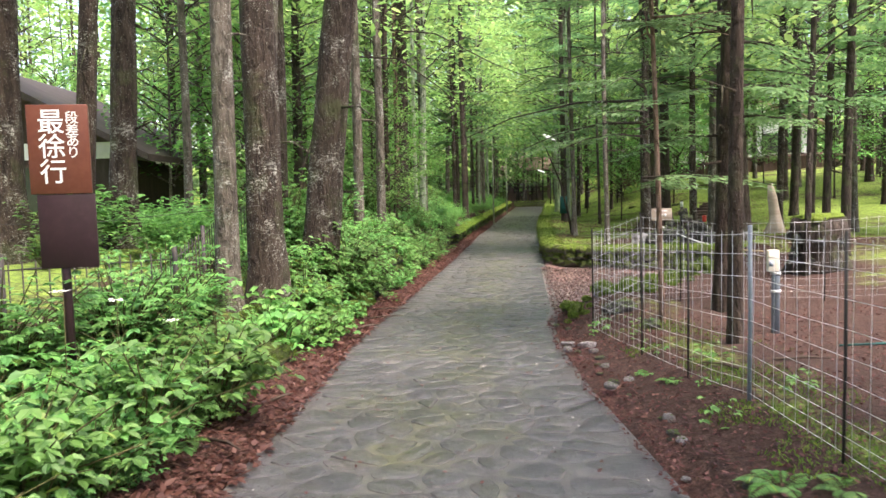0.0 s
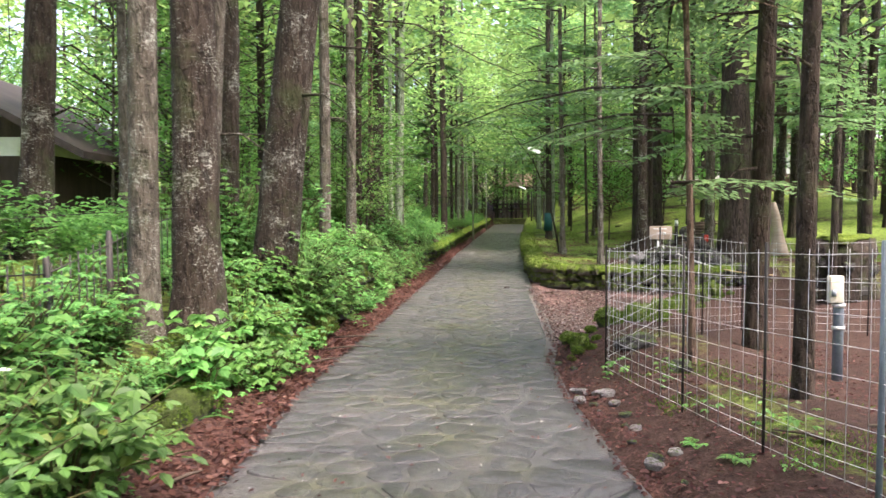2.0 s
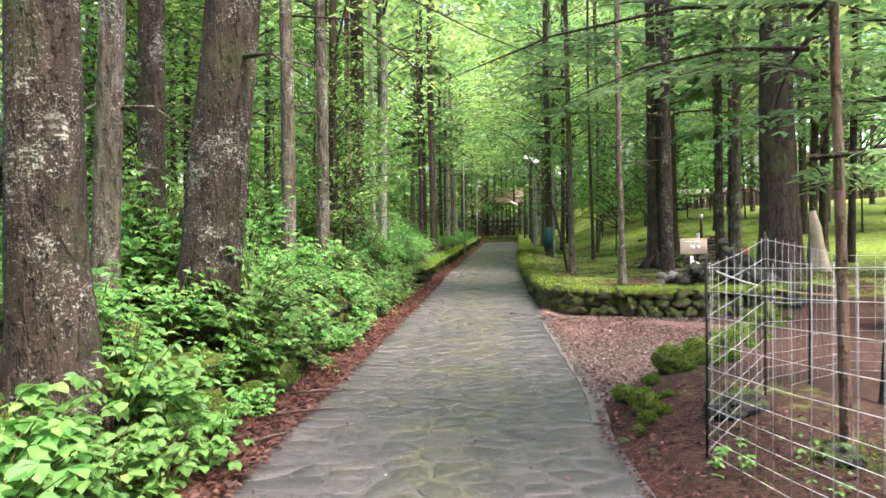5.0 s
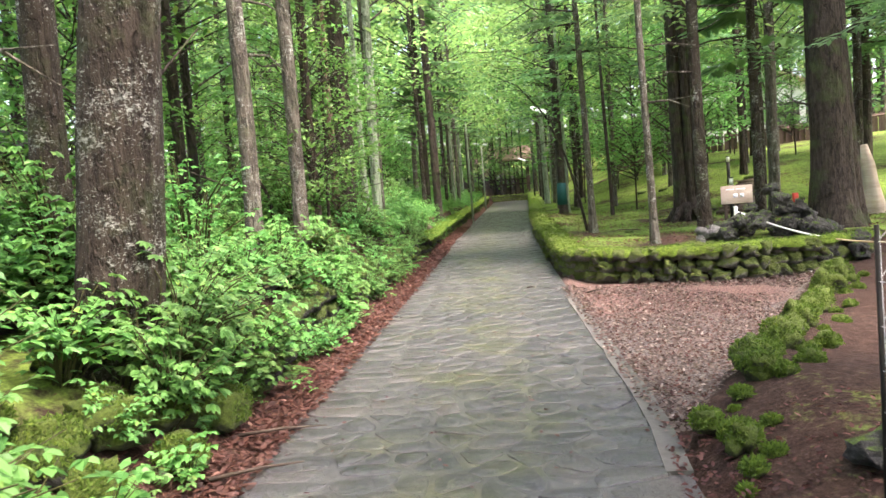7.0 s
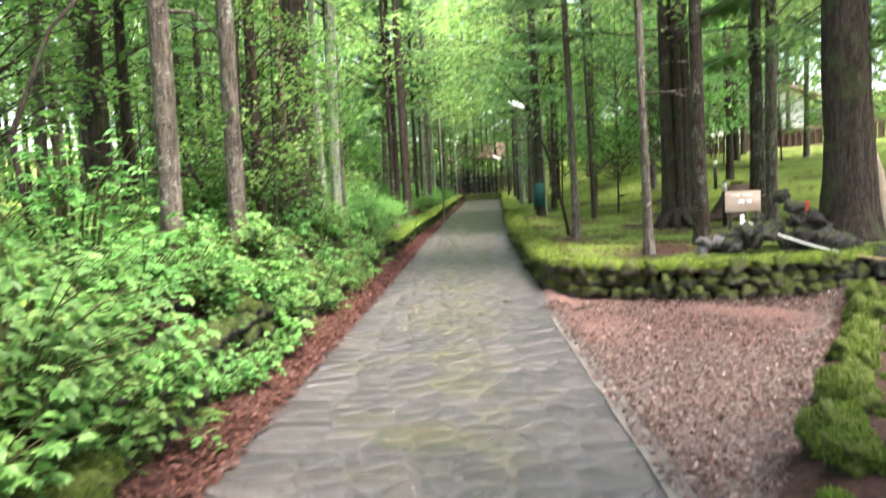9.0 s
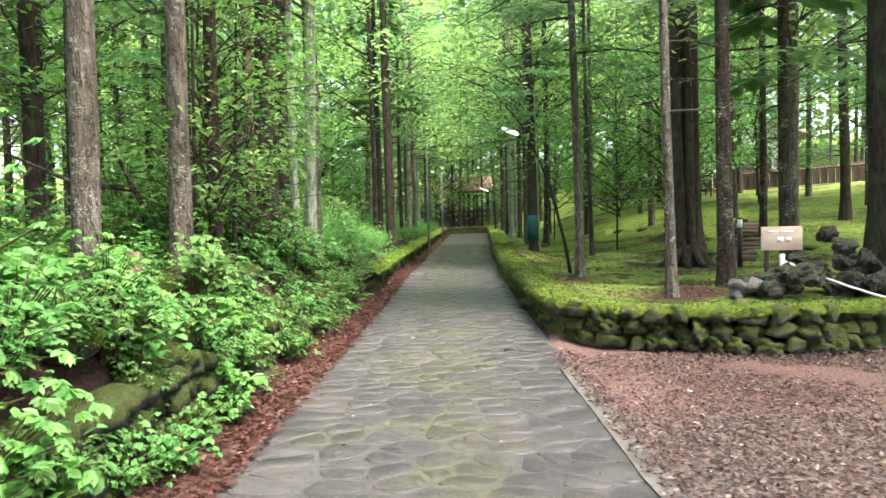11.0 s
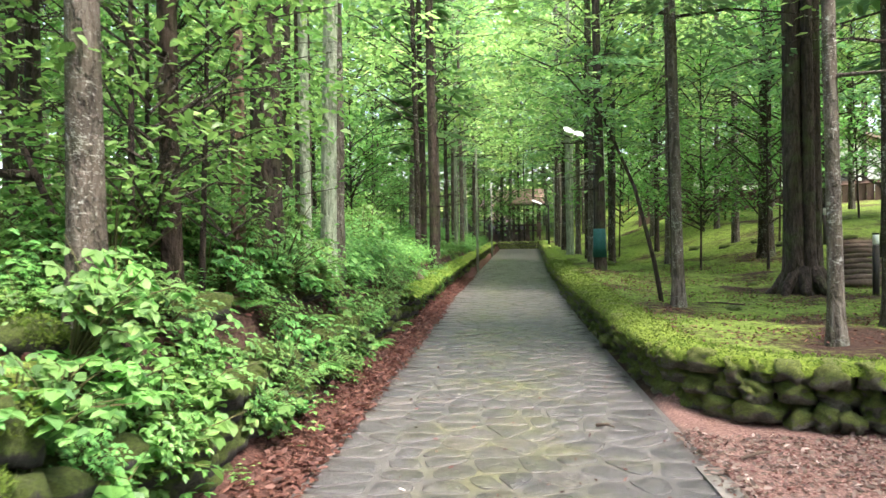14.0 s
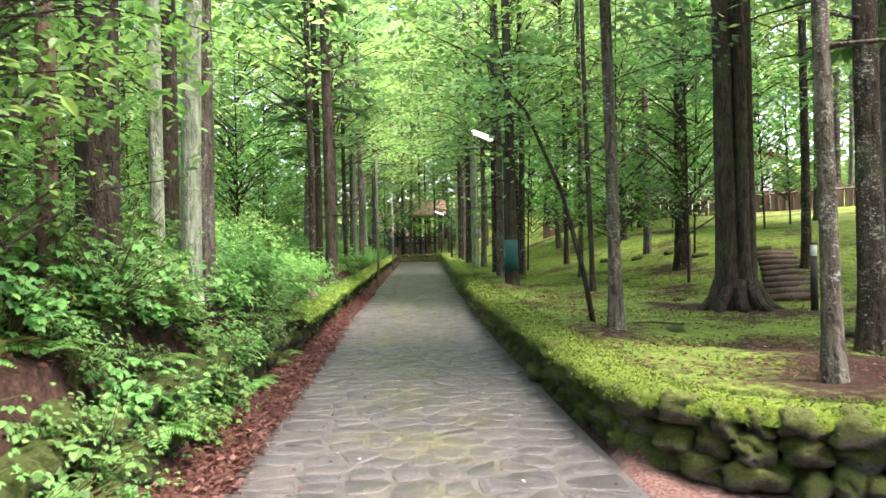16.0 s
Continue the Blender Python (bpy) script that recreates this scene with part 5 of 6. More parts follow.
def street_lamp(x, y, h, arm, label, k=1.0):
    ob = thing("street_lamp", (x, y, gz(x, y)), label, "street lamp", "street lamps")
    Geo().tube([(0, 0, -0.2), (0, 0, h * 0.5), (0, 0, h)], [0.05, 0.045, 0.035], 10).made("pole", IRON, ob)
    Geo().tube([(0, 0, h - 0.1), (-arm * 0.3, 0, h + 0.0), (-arm + 0.13, 0, h + 0.07)], [0.02, 0.02, 0.018], 8).made("arm", IRON, ob)
    Geo().tube([(-arm - 0.32, -0.02, h + 0.28), (-arm - 0.27, 0, h + 0.25), (-arm + 0.1, 0, h + 0.1), (-arm + 0.16, 0, h + 0.07)], [0.025 * k, 0.055 * k, 0.06 * k, 0.025 * k], 12).made("lamp_head", LAMP_GLOW, ob, "glowing white lamp hood")


street_lamp(2.45, 30.6, 3.2, 0.42, "street lamp with a white hood among the firs")
street_lamp(2.75, 50.5, 2.05, 0.5, "distant street lamp with a white hood", 0.6)
for x, y, h in ((-0.62, 37.5, 4.2), (-0.15, 49.0, 3.6)):
    pole = Geo().tube([(x, y, gz(x, y) - 0.2), (x, y, gz(x, y) + h)], [0.045, 0.035], 10).made("pole", BARK_PALE)
    tagged(pole, "slim pale pole standing at the edge of the road", "pole")


# ---- buildings ----
def shed(name, place, w, d, h, roof_h, walls, roof, label, over=0.6, openings=(), band=None):
    """A house with a gabled roof: walls, roof planes with thickness, openings set in."""
    ob = thing(name, place, label, "house")
    Geo().box(-w / 2, -d / 2, -0.5, w / 2, d / 2, h).made("wall", walls, ob, smooth=False)
    if band:
        Geo().box(-w / 2 - 0.02, -d / 2 - 0.02, band[0], w / 2 + 0.02, d / 2 + 0.02, band[1]).made("plaster_band", PLASTER, ob, "white plaster band", smooth=False)
    for y in (-d / 2, d / 2 - 0.1):
        tri = [(-w / 2, y + o, h) for o in (0, 0.1)] + [(w / 2, y + o, h) for o in (0, 0.1)] + [(0, y + o, h + roof_h) for o in (0, 0.1)]
        Geo().add(tri, [(0, 2, 4), (5, 3, 1), (0, 1, 3, 2), (2, 3, 5, 4), (4, 5, 1, 0)]).made("gable", walls, ob, smooth=False)
    for s in (-1, 1):
        k = roof_h / (w / 2)
        e = w / 2 + over
        a, b = Vector((0, 0, h + roof_h + 0.02)), Vector((s * e, 0, h + roof_h - k * e + 0.02))
        t = Vector((0, 0, 0.14))
        q = [(p.x, y, p.z) for y in (-d / 2 - over, d / 2 + over) for p in (a, b, b + t, a + t)]
        Geo().add(q, [(0, 1, 2, 3), (7, 6, 5, 4), (0, 4, 5, 1), (1, 5, 6, 2), (2, 6, 7, 3), (3, 7, 4, 0)]).made("roof", roof, ob, smooth=False)
        for i in range(int(d / 0.6)):
            y = -d / 2 + i * 0.6
            Geo().box(-0.04, y, -0.09, 0.04, y + 0.07, -0.0).turned(Matrix.Translation((s * (e - 0.1), 0, b.z + 0.06))).made("rafter_end", PLASTER if band else walls, ob, smooth=False)
    for x0, z0, x1, z1, mat in openings:
        win = Geo().box(x0, -d / 2 - 0.05, z0, x1, -d / 2 + 0.02, z1).made("window", DARK_WOOD, ob, smooth=False)
        Geo().box(x0 + 0.06, -d / 2 - 0.058, z0 + 0.06, x1 - 0.06, -d / 2 - 0.048, z1 - 0.06).made("pane", mat, win, smooth=False)
    return ob


hx, hy = -11.2, 17.0
shed("house", pose(hx, hy, gz(hx, hy), 0, 0, 8), 6.0, 5.0, 1.95, 1.6, DARK_WOOD, ROOF, "dark timber house with white plaster under a brown gabled roof", 0.9,
     ((-2.2, 0.4, -0.6, 1.5, GLASS_DARK), (0.8, 0.4, 2.0, 1.5, GLASS_DARK)), (1.6, 1.95))
pav = thing("pavilion", (1.9, 66.5, gz(1.9, 66.5) + 0.5), "open timber pavilion with a faded red roof beyond the road", "pavilion")
for x in (-1.3, -0.5, 0.5, 1.3):
    for y in (-1.2, 1.2):
        Geo().box(x - 0.07, y - 0.07, -0.9, x + 0.07, y + 0.07, 2.5).made("pillar", LOG, pav, smooth=False)
for z in (0.55, 0.95, 2.35):
    Geo().box(-1.45, -1.28, z, 1.45, -1.18, z + 0.12).made("beam", LOG, pav, smooth=False)
for s in (-1, 1):
    q = [(x, y, z) for x in (-1.75, 1.75) for y, z in ((0, 3.5), (s * 2.0, 2.45), (s * 2.0, 2.57), (0, 3.62))]
    Geo().add(q, [(0, 1, 2, 3), (7, 6, 5, 4), (0, 4, 5, 1), (1, 5, 6, 2), (2, 6, 7, 3), (3, 7, 4, 0)]).made("roof", ROOF_PINK, pav, smooth=False)
shed("house", pose(17, 58, gz(17, 58), 0, 0, -6), 9.0, 6.0, 2.7, 1.7, PLASTER, ROOF_PINK, "pale house with a reddish roof behind the brown fence", 0.8, ((-3, 0.6, -1, 2.0, GLASS_DARK), (1, 0.6, 3, 2.0, GLASS_DARK)))

# long brown board fence across the slope
line = [(6.6, 47.0), (9.0, 46.8), (11.5, 46.5), (14.0, 45.5), (17.0, 44.0), (21.0, 42.0)]
boards = thing("board_fence", (6.6, 47.0, gz(6.6, 47.0)), "long fence of dark brown boards above the mossy slope", "fence")
inv = boards.matrix_world.inverted()
for a, b in zip(line, line[1:]):
    n = int(math.hypot(b[0] - a[0], b[1] - a[1]) / 0.3)
    for i in range(n):
        x, y = a[0] + (b[0] - a[0]) * i / n, a[1] + (b[1] - a[1]) * i / n
        z = gz(x, y)
        Geo().box(x, y - 0.015 * (i % 2), z - 0.3, x + 0.312, y + 0.03, z + 0.9 + 0.03 * math.sin(i * 2.3)).turned(inv).made("board", WALL_BROWN, boards, smooth=False)
    p, q = (a[0], a[1] - 0.03, gz(*a) + 0.75), (b[0], b[1] - 0.03, gz(*b) + 0.75)
    Geo().tube([p, q], [0.05, 0.05], 4).turned(inv).made("rail", WALL_BROWN, boards, smooth=False)


# ---- undergrowth ----
def plant_data(name, stems, v, f, mat):
    leaves = bpy.data.meshes.new("foliage")
    leaves.from_pydata(v.tolist(), [], f.tolist())
    leaves.materials.append(mat)
    wood = bpy.data.meshes.new("stalk")
    wood.from_pydata(stems.v, [], stems.f)
    wood.materials.append(STEM)
    return name, leaves, wood


def shrub_data(mat, height, spread, stems_n, clusters, leaflets, size, slim=0.55, droop=0.2):
    """A shrub of arching stems with fans of leaflets."""
    stems, at, out, ln = Geo(), [], [], []
    for _ in range(stems_n):
        a, s, h = rng.uniform(0, 6.28), spread * rng.uniform(0.2, 1.0), height * rng.uniform(0.55, 1.05)
        root = np.array([math.cos(a) * s * 0.12, math.sin(a) * s * 0.12, -0.05])
        mid = np.array([math.cos(a) * s * 0.45, math.sin(a) * s * 0.45, h * 0.7])
        tip = np.array([math.cos(a) * s, math.sin(a) * s, h])
        stems.tube([root, mid, tip], [0.008, 0.006, 0.003], 4)
        for _ in range(clusters):
            u = rng.uniform(0.35, 1.0)
            p = root * (1 - u) ** 2 + 2 * u * (1 - u) * mid + u * u * tip + rng.normal(0, 0.07, 3)
            turn, tilt = rng.uniform(0, 6.28), rng.normal(0, 0.15, 2)
            k = size * rng.uniform(0.75, 1.25)
            for j in range(leaflets):
                b = turn + (j - (leaflets - 1) / 2) * (2.4 / max(leaflets - 1, 1)) if leaflets < 6 else turn + j * 6.28 / leaflets
                at.append(p)
                out.append((math.cos(b), math.sin(b), -droop + tilt[0] * math.cos(b) + tilt[1] * math.sin(b)))
                ln.append(k * (1.0 if j == leaflets // 2 else 0.85))
    at, out, ln = np.array(at), np.array(out), np.array(ln)
    v, f = leaf_arrays(at, out, jitter_up(len(at), 0.22), ln, ln * slim)
    return stems, v, f


def fern_data(fronds, length):
    stems, at, out, ln, wd = Geo(), [], [], [], []
    for i in range(fronds):
        a = i * 6.28 / fronds + rng.uniform(-0.3, 0.3)
        d, s, L = np.array([math.cos(a), math.sin(a), 0]), np.array([-math.sin(a), math.cos(a), 0]), length * rng.uniform(0.7, 1.1)
        curve = lambda u: d * L * u * 0.9 + np.array([0, 0, L * (0.75 * u - 0.72 * u * u)])
        stems.tube([curve(u) for u in (0, 0.35, 0.7, 1)], [0.005, 0.004, 0.003, 0.001], 4)
        for u in np.linspace(0.14, 0.98, 17):
            w = L * 0.28 * math.sin(math.pi * (u * 0.86 + 0.12))
            for side in (-1, 1):
                at.append(curve(u))
                out.append(s * side + d * 0.35 + np.array([0, 0, -0.15]))
                ln.append(w)
                wd.append(L * 0.05)
    v, f = leaf_arrays(np.array(at), np.array(out), jitter_up(len(at), 0.1), np.array(ln), np.array(wd))
    return stems, v, f


SHRUBS = [
    plant_data("shrub", *shrub_data(LEAF_BRIGHT, 0.75, 0.5, 24, 6, 5, 0.09), LEAF_BRIGHT),
    plant_data("shrub", *shrub_data(LEAF_BRIGHT, 0.95, 0.55, 26, 7, 5, 0.078), LEAF_BRIGHT),
    plant_data("shrub", *shrub_data(LEAF_BLUE, 0.85, 0.6, 30, 8, 5, 0.066, 0.45), LEAF_BLUE),
    plant_data("shrub", *shrub_data(LEAF_MID, 0.7, 0.55, 26, 8, 3, 0.085, 0.6), LEAF_MID),
    plant_data("shrub", *shrub_data(LEAF_BLUE, 0.55, 0.5, 24, 7, 3, 0.075, 0.62), LEAF_BLUE),
]
HYDRANGEA = [plant_data("broadleaf_plant", *shrub_data(LEAF_BRIGHT, 0.42, 0.4, 11, 4, 3, 0.105, 0.85, 0.3), LEAF_BRIGHT),
             plant_data("broadleaf_plant", *shrub_data(LEAF_BRIGHT, 0.55, 0.42, 12, 4, 3, 0.11, 0.82, 0.3), LEAF_BRIGHT)]
HYDRANGEA.append(plant_data("broadleaf_plant", *shrub_data(LEAF_BLUE, 0.5, 0.5, 24, 4, 3, 0.09, 0.8, 0.3), LEAF_BLUE))
HYDRANGEA.append(plant_data("broadleaf_plant", *shrub_data(LEAF_BRIGHT, 0.5, 0.5, 15, 4, 3, 0.12, 0.92, 0.25), LEAF_BRIGHT))
FERNS = [plant_data("fern", *fern_data(9, 0.55), LEAF_BRIGHT), plant_data("fern", *fern_data(7, 0.42), LEAF_MID)]
SEEDLING = [plant_data("seedling", *shrub_data(LEAF_BRIGHT, 0.16, 0.14, 6, 2, 3, 0.06, 0.6), LEAF_BRIGHT)]


JOINED = {}


def plant(data, x, y, size, label, group, lift=0.0, tall=1.0, lean=0.0, join=False):
    name, leaves, wood = data
    if join:
        m = Matrix.LocRotScale((x, y, gz(x, y) - 0.01), Euler((0, lean, 0)).to_matrix().to_quaternion() @ Euler((0, 0, rnd.uniform(0, 6.28))).to_quaternion(), (size, size, size * tall))
        co = np.empty(len(leaves.vertices) * 3)
        leaves.vertices.foreach_get("co", co)
        co = co.reshape(-1, 3) @ np.array(m.to_3x3()).T + np.array(m.translation)
        share = 0.5 if y < 19 else 0.34 if y < 30 else 0.2
        leaf = co.reshape(-1, 6, 3)
        leaf = leaf[rng.uniform(0, 1, len(leaf)) < share]
        co = (leaf[:, :1] + (leaf - leaf[:, :1]) * (0.8 / math.sqrt(share))).reshape(-1, 3)
        JOINED.setdefault(leaves.materials[0].name, []).append(co)
        return
    ob = thing(name, Matrix.LocRotScale((x, y, gz(x, y) + lift - 0.01), Euler((0, lean, 0)).to_matrix().to_quaternion() @ Euler((0, 0, rnd.uniform(0, 6.28))).to_quaternion(), (size, size, size * tall)), label, "plant", group)
    for part_name, me in (("foliage", leaves), ("stalk", wood))[:1 if name == "seedling" else 2]:
        o = new(part_name, me)
        o.parent = ob


SHRUB_LABELS = ["bushy shrub with fans of bright green leaves", "tall shrub with bright palm-shaped leaves on the bank", "shrub with cool green serrated leaflets", "shrub with deep green three-part leaves", "low shrub with rounded cool green leaves"]
# along the bank: a dense belt, taller towards the trees
y = 1.2
while y < 58:
    step_y = 0.29 if y < 22 else 0.36 if y < 30 else 0.8
    for depth in (0.72, 0.95, 1.25, 1.65, 2.2, 3.0, 4.0):
        if depth > 1.8 and y < 9 and rnd.random() < 0.6:
            continue
        if y > 30 and depth > 1.7 and rnd.random() < 0.4:
            continue
        yy = y + rnd.uniform(-0.2, 0.2)
        x = float(left_edge(yy)) - depth + rnd.uniform(-0.2, 0.2)
        if any((x - a) ** 2 + (yy - b) ** 2 < 0.1 for a, b in taken[:36]):
            continue
        if depth < 0.8 and rnd.random() < 0.35:
            continue
        if 14.0 < yy < 17.6 and depth < 1.2 and rnd.random() < 0.65:
            continue
        if 7.8 < yy < 10.9 and depth < 2.0 and rnd.random() < 0.8:
            continue
        if 12.6 < yy < 15.2 and depth > 0.85 and rnd.random() < 0.4:
            continue
        if 5.6 < yy < 8.8 and depth < 2.0 and rnd.random() < 0.55:
            continue
        k = rnd.choice((0, 1, 2, 2, 3, 4)) if yy < 14 else rnd.choice((1, 2, 2, 3, 3, 4))
        if yy < 7.5 and depth > 1.9:
            continue
        size = rnd.uniform(0.55, 1.05) * (0.72 if yy < 6.5 else 1.0) * (0.7 if yy > 24 and depth < 1.5 else 1.0) * (1.2 if 9 < yy < 13.5 and depth > 0.8 else 0.88 if yy < 22 and yy > 13.5 else 1.0) * (0.85 if depth < 0.8 else 1) * (0.75 if 12.2 < yy < 18 or yy < 8 else 1)
        plant(SHRUBS[k], x, yy, size, SHRUB_LABELS[k], "shrubs on the bank", lean=0.4 if depth < 1.1 else 0.2 if depth < 1.5 else 0, join=yy > 19 or depth > 1.4 and yy > 9)
    y += step_y
for i in range(34):
    yy = 10.5 + i * 0.6 + rnd.uniform(-0.15, 0.15)
    x = float(left_edge(yy)) - rnd.uniform(0.5, 0.75)
    k = rnd.choice((2, 3, 4))
    plant(SHRUBS[k], x, yy, rnd.uniform(0.35, 0.6), "small leafy shoot growing out of the bank wall", "shoots in the bank wall", lift=rnd.uniform(0.0, 0.35), lean=0.6, join=yy > 24)
for i in range(18):
    yy = rnd.uniform(15.6, 19.5)
    plant(SHRUBS[rnd.choice((0, 1, 3))], float(left_edge(yy)) - rnd.uniform(1.1, 2.4), yy, rnd.uniform(0.8, 1.1), "slender shrub with layered green leaves on the bank", "slender shrubs on the bank", tall=rnd.uniform(1.0, 1.35))
# taller leafy shoots above the belt
for i in range(34):
    yy = rnd.choice((rnd.uniform(11.2, 13.0), rnd.uniform(16.5, 30), rnd.uniform(16.5, 30)))
    x = float(left_edge(yy)) - rnd.uniform(1.2, 3.4)
    plant(SHRUBS[rnd.choice((0, 1, 2))], x, yy, rnd.uniform(1.0, 1.5) * (1.0 if yy < 13 else 0.8), "tall leafy shoot rising above the shrubs", "tall shoots on the bank", tall=rnd.uniform(1.1, 1.4))
for x, yy, s in ((-1.75, 6.6, 1.0), (-1.95, 6.95, 1.0), (-1.7, 7.35, 0.9), (-2.1, 7.4, 1.0), (-1.85, 7.0, 0.8), (-1.6, 4.4, 1.0), (-1.9, 12.2, 1.1), (-2.0, 13.6, 1.2), (-1.95, 14.4, 1.25),
                 (-1.85, 15.0, 0.9), (-1.65, 13.9, 0.8), (-1.6, 14.5, 0.75), (-1.62, 13.3, 0.8), (-1.9, 11.3, 1.0), (-2.2, 12.8, 1.3), (-1.8, 18.2, 1.0), (-1.75, 19.0, 1.0), (-1.62, 17.4, 0.5), (-1.6, 9.75, 0.5), (-1.5, 7.6, 0.75), (-1.72, 7.95, 0.8), (-1.5, 8.3, 0.7), (-1.85, 8.6, 0.8), (-1.65, 9.0, 0.7)):
    plant(HYDRANGEA[rnd.randrange(2) if yy < 11 else 2], x, yy, s * (0.8 if yy > 11 else 1), "plant with large rounded bright green leaves", "broad-leaved plants")
# lush large-leaved plants by the sign and against the bank wall
for i in range(21):
    yy = rnd.uniform(1.6, 5.2)
    x = float(left_edge(yy)) - rnd.uniform(0.45, 1.7)
    plant((HYDRANGEA + SHRUBS)[rnd.choice((1, 2, 7, 7, 8))], x, yy, rnd.uniform(0.7, 1.1), "lush plant with pointed oval bright green leaves", "large-leaved plants by the sign", lean=rnd.uniform(0, 0.2))
for i in range(16):
    yy = rnd.uniform(3.6, 7.4)
    k = rnd.choice((2, 3, 3, 4))
    plant(SHRUBS[k], float(left_edge(yy)) - rnd.uniform(1.0, 2.0), yy, rnd.uniform(0.8, 1.15), SHRUB_LABELS[k], "shrubs on the bank")
for i in range(10):
    yy = rnd.uniform(13.6, 16.4)
    x = float(left_edge(yy)) - rnd.uniform(0.5, 1.5)
    plant(HYDRANGEA[3], x, yy, rnd.uniform(0.6, 0.85), "plant with very large round serrated leaves", "large-leaved plants on the bank", lift=rnd.uniform(0, 0.15), lean=rnd.uniform(0.1, 0.5))
for i in range(13):
    yy = 14.6 + i * 0.4 + rnd.uniform(-0.1, 0.1)
    plant(HYDRANGEA[2], float(left_edge(yy)) - rnd.uniform(0.5, 0.95), yy, rnd.uniform(0.5, 0.9), "plant with rounded cool green leaves hanging over the bank", "round-leaved plants", lift=rnd.uniform(0, 0.2), lean=0.5)
for i in range(34):
    yy = 3.2 + i * 0.62 + rnd.uniform(-0.2, 0.2)
    x = float(left_edge(yy)) - rnd.uniform(0.45, 0.95)
    plant(FERNS[i % 2], x, yy, rnd.uniform(0.5, 0.95), "fern with arching feathery fronds", "ferns on the bank")
for x, yy, s in ((2.05, 3.2, 0.7), (2.3, 3.0, 0.6), (1.8, 5.9, 0.35), (1.95, 5.5, 0.4), (2.9, 2.6, 0.4)):
    plant(FERNS[1], x, yy, s, "small fern on the mossy verge", "ferns on the verge")
for i in range(60):
    yy = rnd.uniform(1.5, 20)
    if rnd.random() < 0.5:
        x = float(left_edge(yy)) - rnd.uniform(0.15, 0.6)
    else:
        x = float(right_edge(yy)) + rnd.uniform(0.3, 1.4)
        if yy > 9.0:
            continue
    plant(SEEDLING[0], x, yy, rnd.uniform(0.5, 1.1), "tiny seedling with fresh green leaves", "seedlings by the road")
for mat_name, parts_ in JOINED.items():
    v = np.concatenate(parts_)
    k = np.arange(len(v) // 6)[:, None] * 6
    f = np.concatenate([k + np.array([[0, 1, 2, 3]]), k + np.array([[0, 3, 4, 5]])], 0)
    tagged(mesh_ob("undergrowth", v, f, bpy.data.materials[mat_name]), "dense green undergrowth farther along the bank", "undergrowth", kind="stuff")
# white hydrangea blooms
for x, yy, h in ((-1.95, 3.9, 0.85), (-1.75, 4.3, 0.7), (-2.0, 3.4, 0.95)):
    bloom = thing("flower", (x, yy, gz(x, yy)), "flat white flower head on a thin stem", "flower", "white flowers")
    Geo().tube([(0, 0, 0), (0.02, 0, h)], [0.004, 0.003], 4).made("stem", STEM, bloom)
    n = 26
    a = rng.uniform(0, 6.28, n)
    q = 0.05 * np.sqrt(rng.uniform(0, 1, n))
    v, f = leaf_arrays(np.stack([np.cos(a) * q, np.sin(a) * q, h + rng.uniform(0, 0.01, n)], -1), flat_dirs(n, 0, 0.1), jitter_up(n, 0.2), np.full(n, 0.018), np.full(n, 0.016))
    mesh_ob("petals", v, f, WHITE_PAINT, bloom)

# ---- leaf litter, moss tufts, twigs ----
def scatter(n, area, size, mat, name, label, spread=0.5):
    pts = area(n)
    at = np.stack([pts[:, 0], pts[:, 1], surface_z(pts[:, 0], pts[:, 1]) + rng.uniform(0.002, 0.02, len(pts))], -1)
    m = len(at)
    v, f = leaf_arrays(at, flat_dirs(m, 0.05, 0.25), jitter_up(m, spread), size * rng.uniform(0.6, 1.3, m), size * rng.uniform(0.35, 0.6, m), rng.uniform(-0.3, 0.3, (m, 1)))
    return tagged(mesh_ob(name, v, f, mat), label, "leaves", kind="stuff")


def surface_z(x, y):
    on = (x > left_edge(y)) & (x < right_edge(y))
    return np.where(on, road_z(y) + 0.012, ground_z(x, y))


def left_strip(n):
    y = rng.uniform(0.5, 34, n)
    return np.stack([left_edge(y) + 0.06 - np.abs(rng.normal(0, 0.42, n)), y], -1)


def right_strip(n):
    y = rng.uniform(-0.5, 10, n)
    return np.stack([right_edge(y) - 0.05 + rng.uniform(0, 1, n) ** 1.4 * 5.5, y], -1)


def court_area(n):
    x = rng.uniform(1.2, 6.0, n)
    y = rng.uniform(9.5, 17.2, n)
    keep = (y > 10.2 + (x - 1.35) * 1.85) & (y < wall_line_y(x))
    return np.stack([x, y], -1)[keep]


def road_area(n):
    y = rng.uniform(0, 40, n)
    return np.stack([left_edge(y) + (right_edge(y) - left_edge(y)) * rng.uniform(0.02, 0.98, n), y], -1)


def terrace_area(n):
    y = rng.uniform(18.2, 30, n)
    return np.stack([right_edge(y) + 0.3 + rng.uniform(0, 1, n) * 8, y], -1)


LEAF_CHIP = leaf_mat("wood_chip", (0.06, 0.045, 0.037), (0.21, 0.16, 0.138), (0.42, 0.35, 0.31), 0.8)
scatter(17000, left_strip, 0.062, LEAF_DEAD, "leaf_litter", "reddish-brown fallen leaves along the road")
scatter(13000, right_strip, 0.04, LEAF_DEAD, "leaf_litter", "brown fallen leaves on the soil")
scatter(26000, court_area, 0.048, LEAF_CHIP, "leaf_litter", "brown chips and leaves on the gravel")
scatter(14000, court_area, 0.036, LEAF_DEAD, "leaf_litter", "dark fallen leaves trodden into the gravel")
scatter(900, road_area, 0.036, LEAF_DEAD, "leaf_litter", "single dry leaves scattered on the paving")
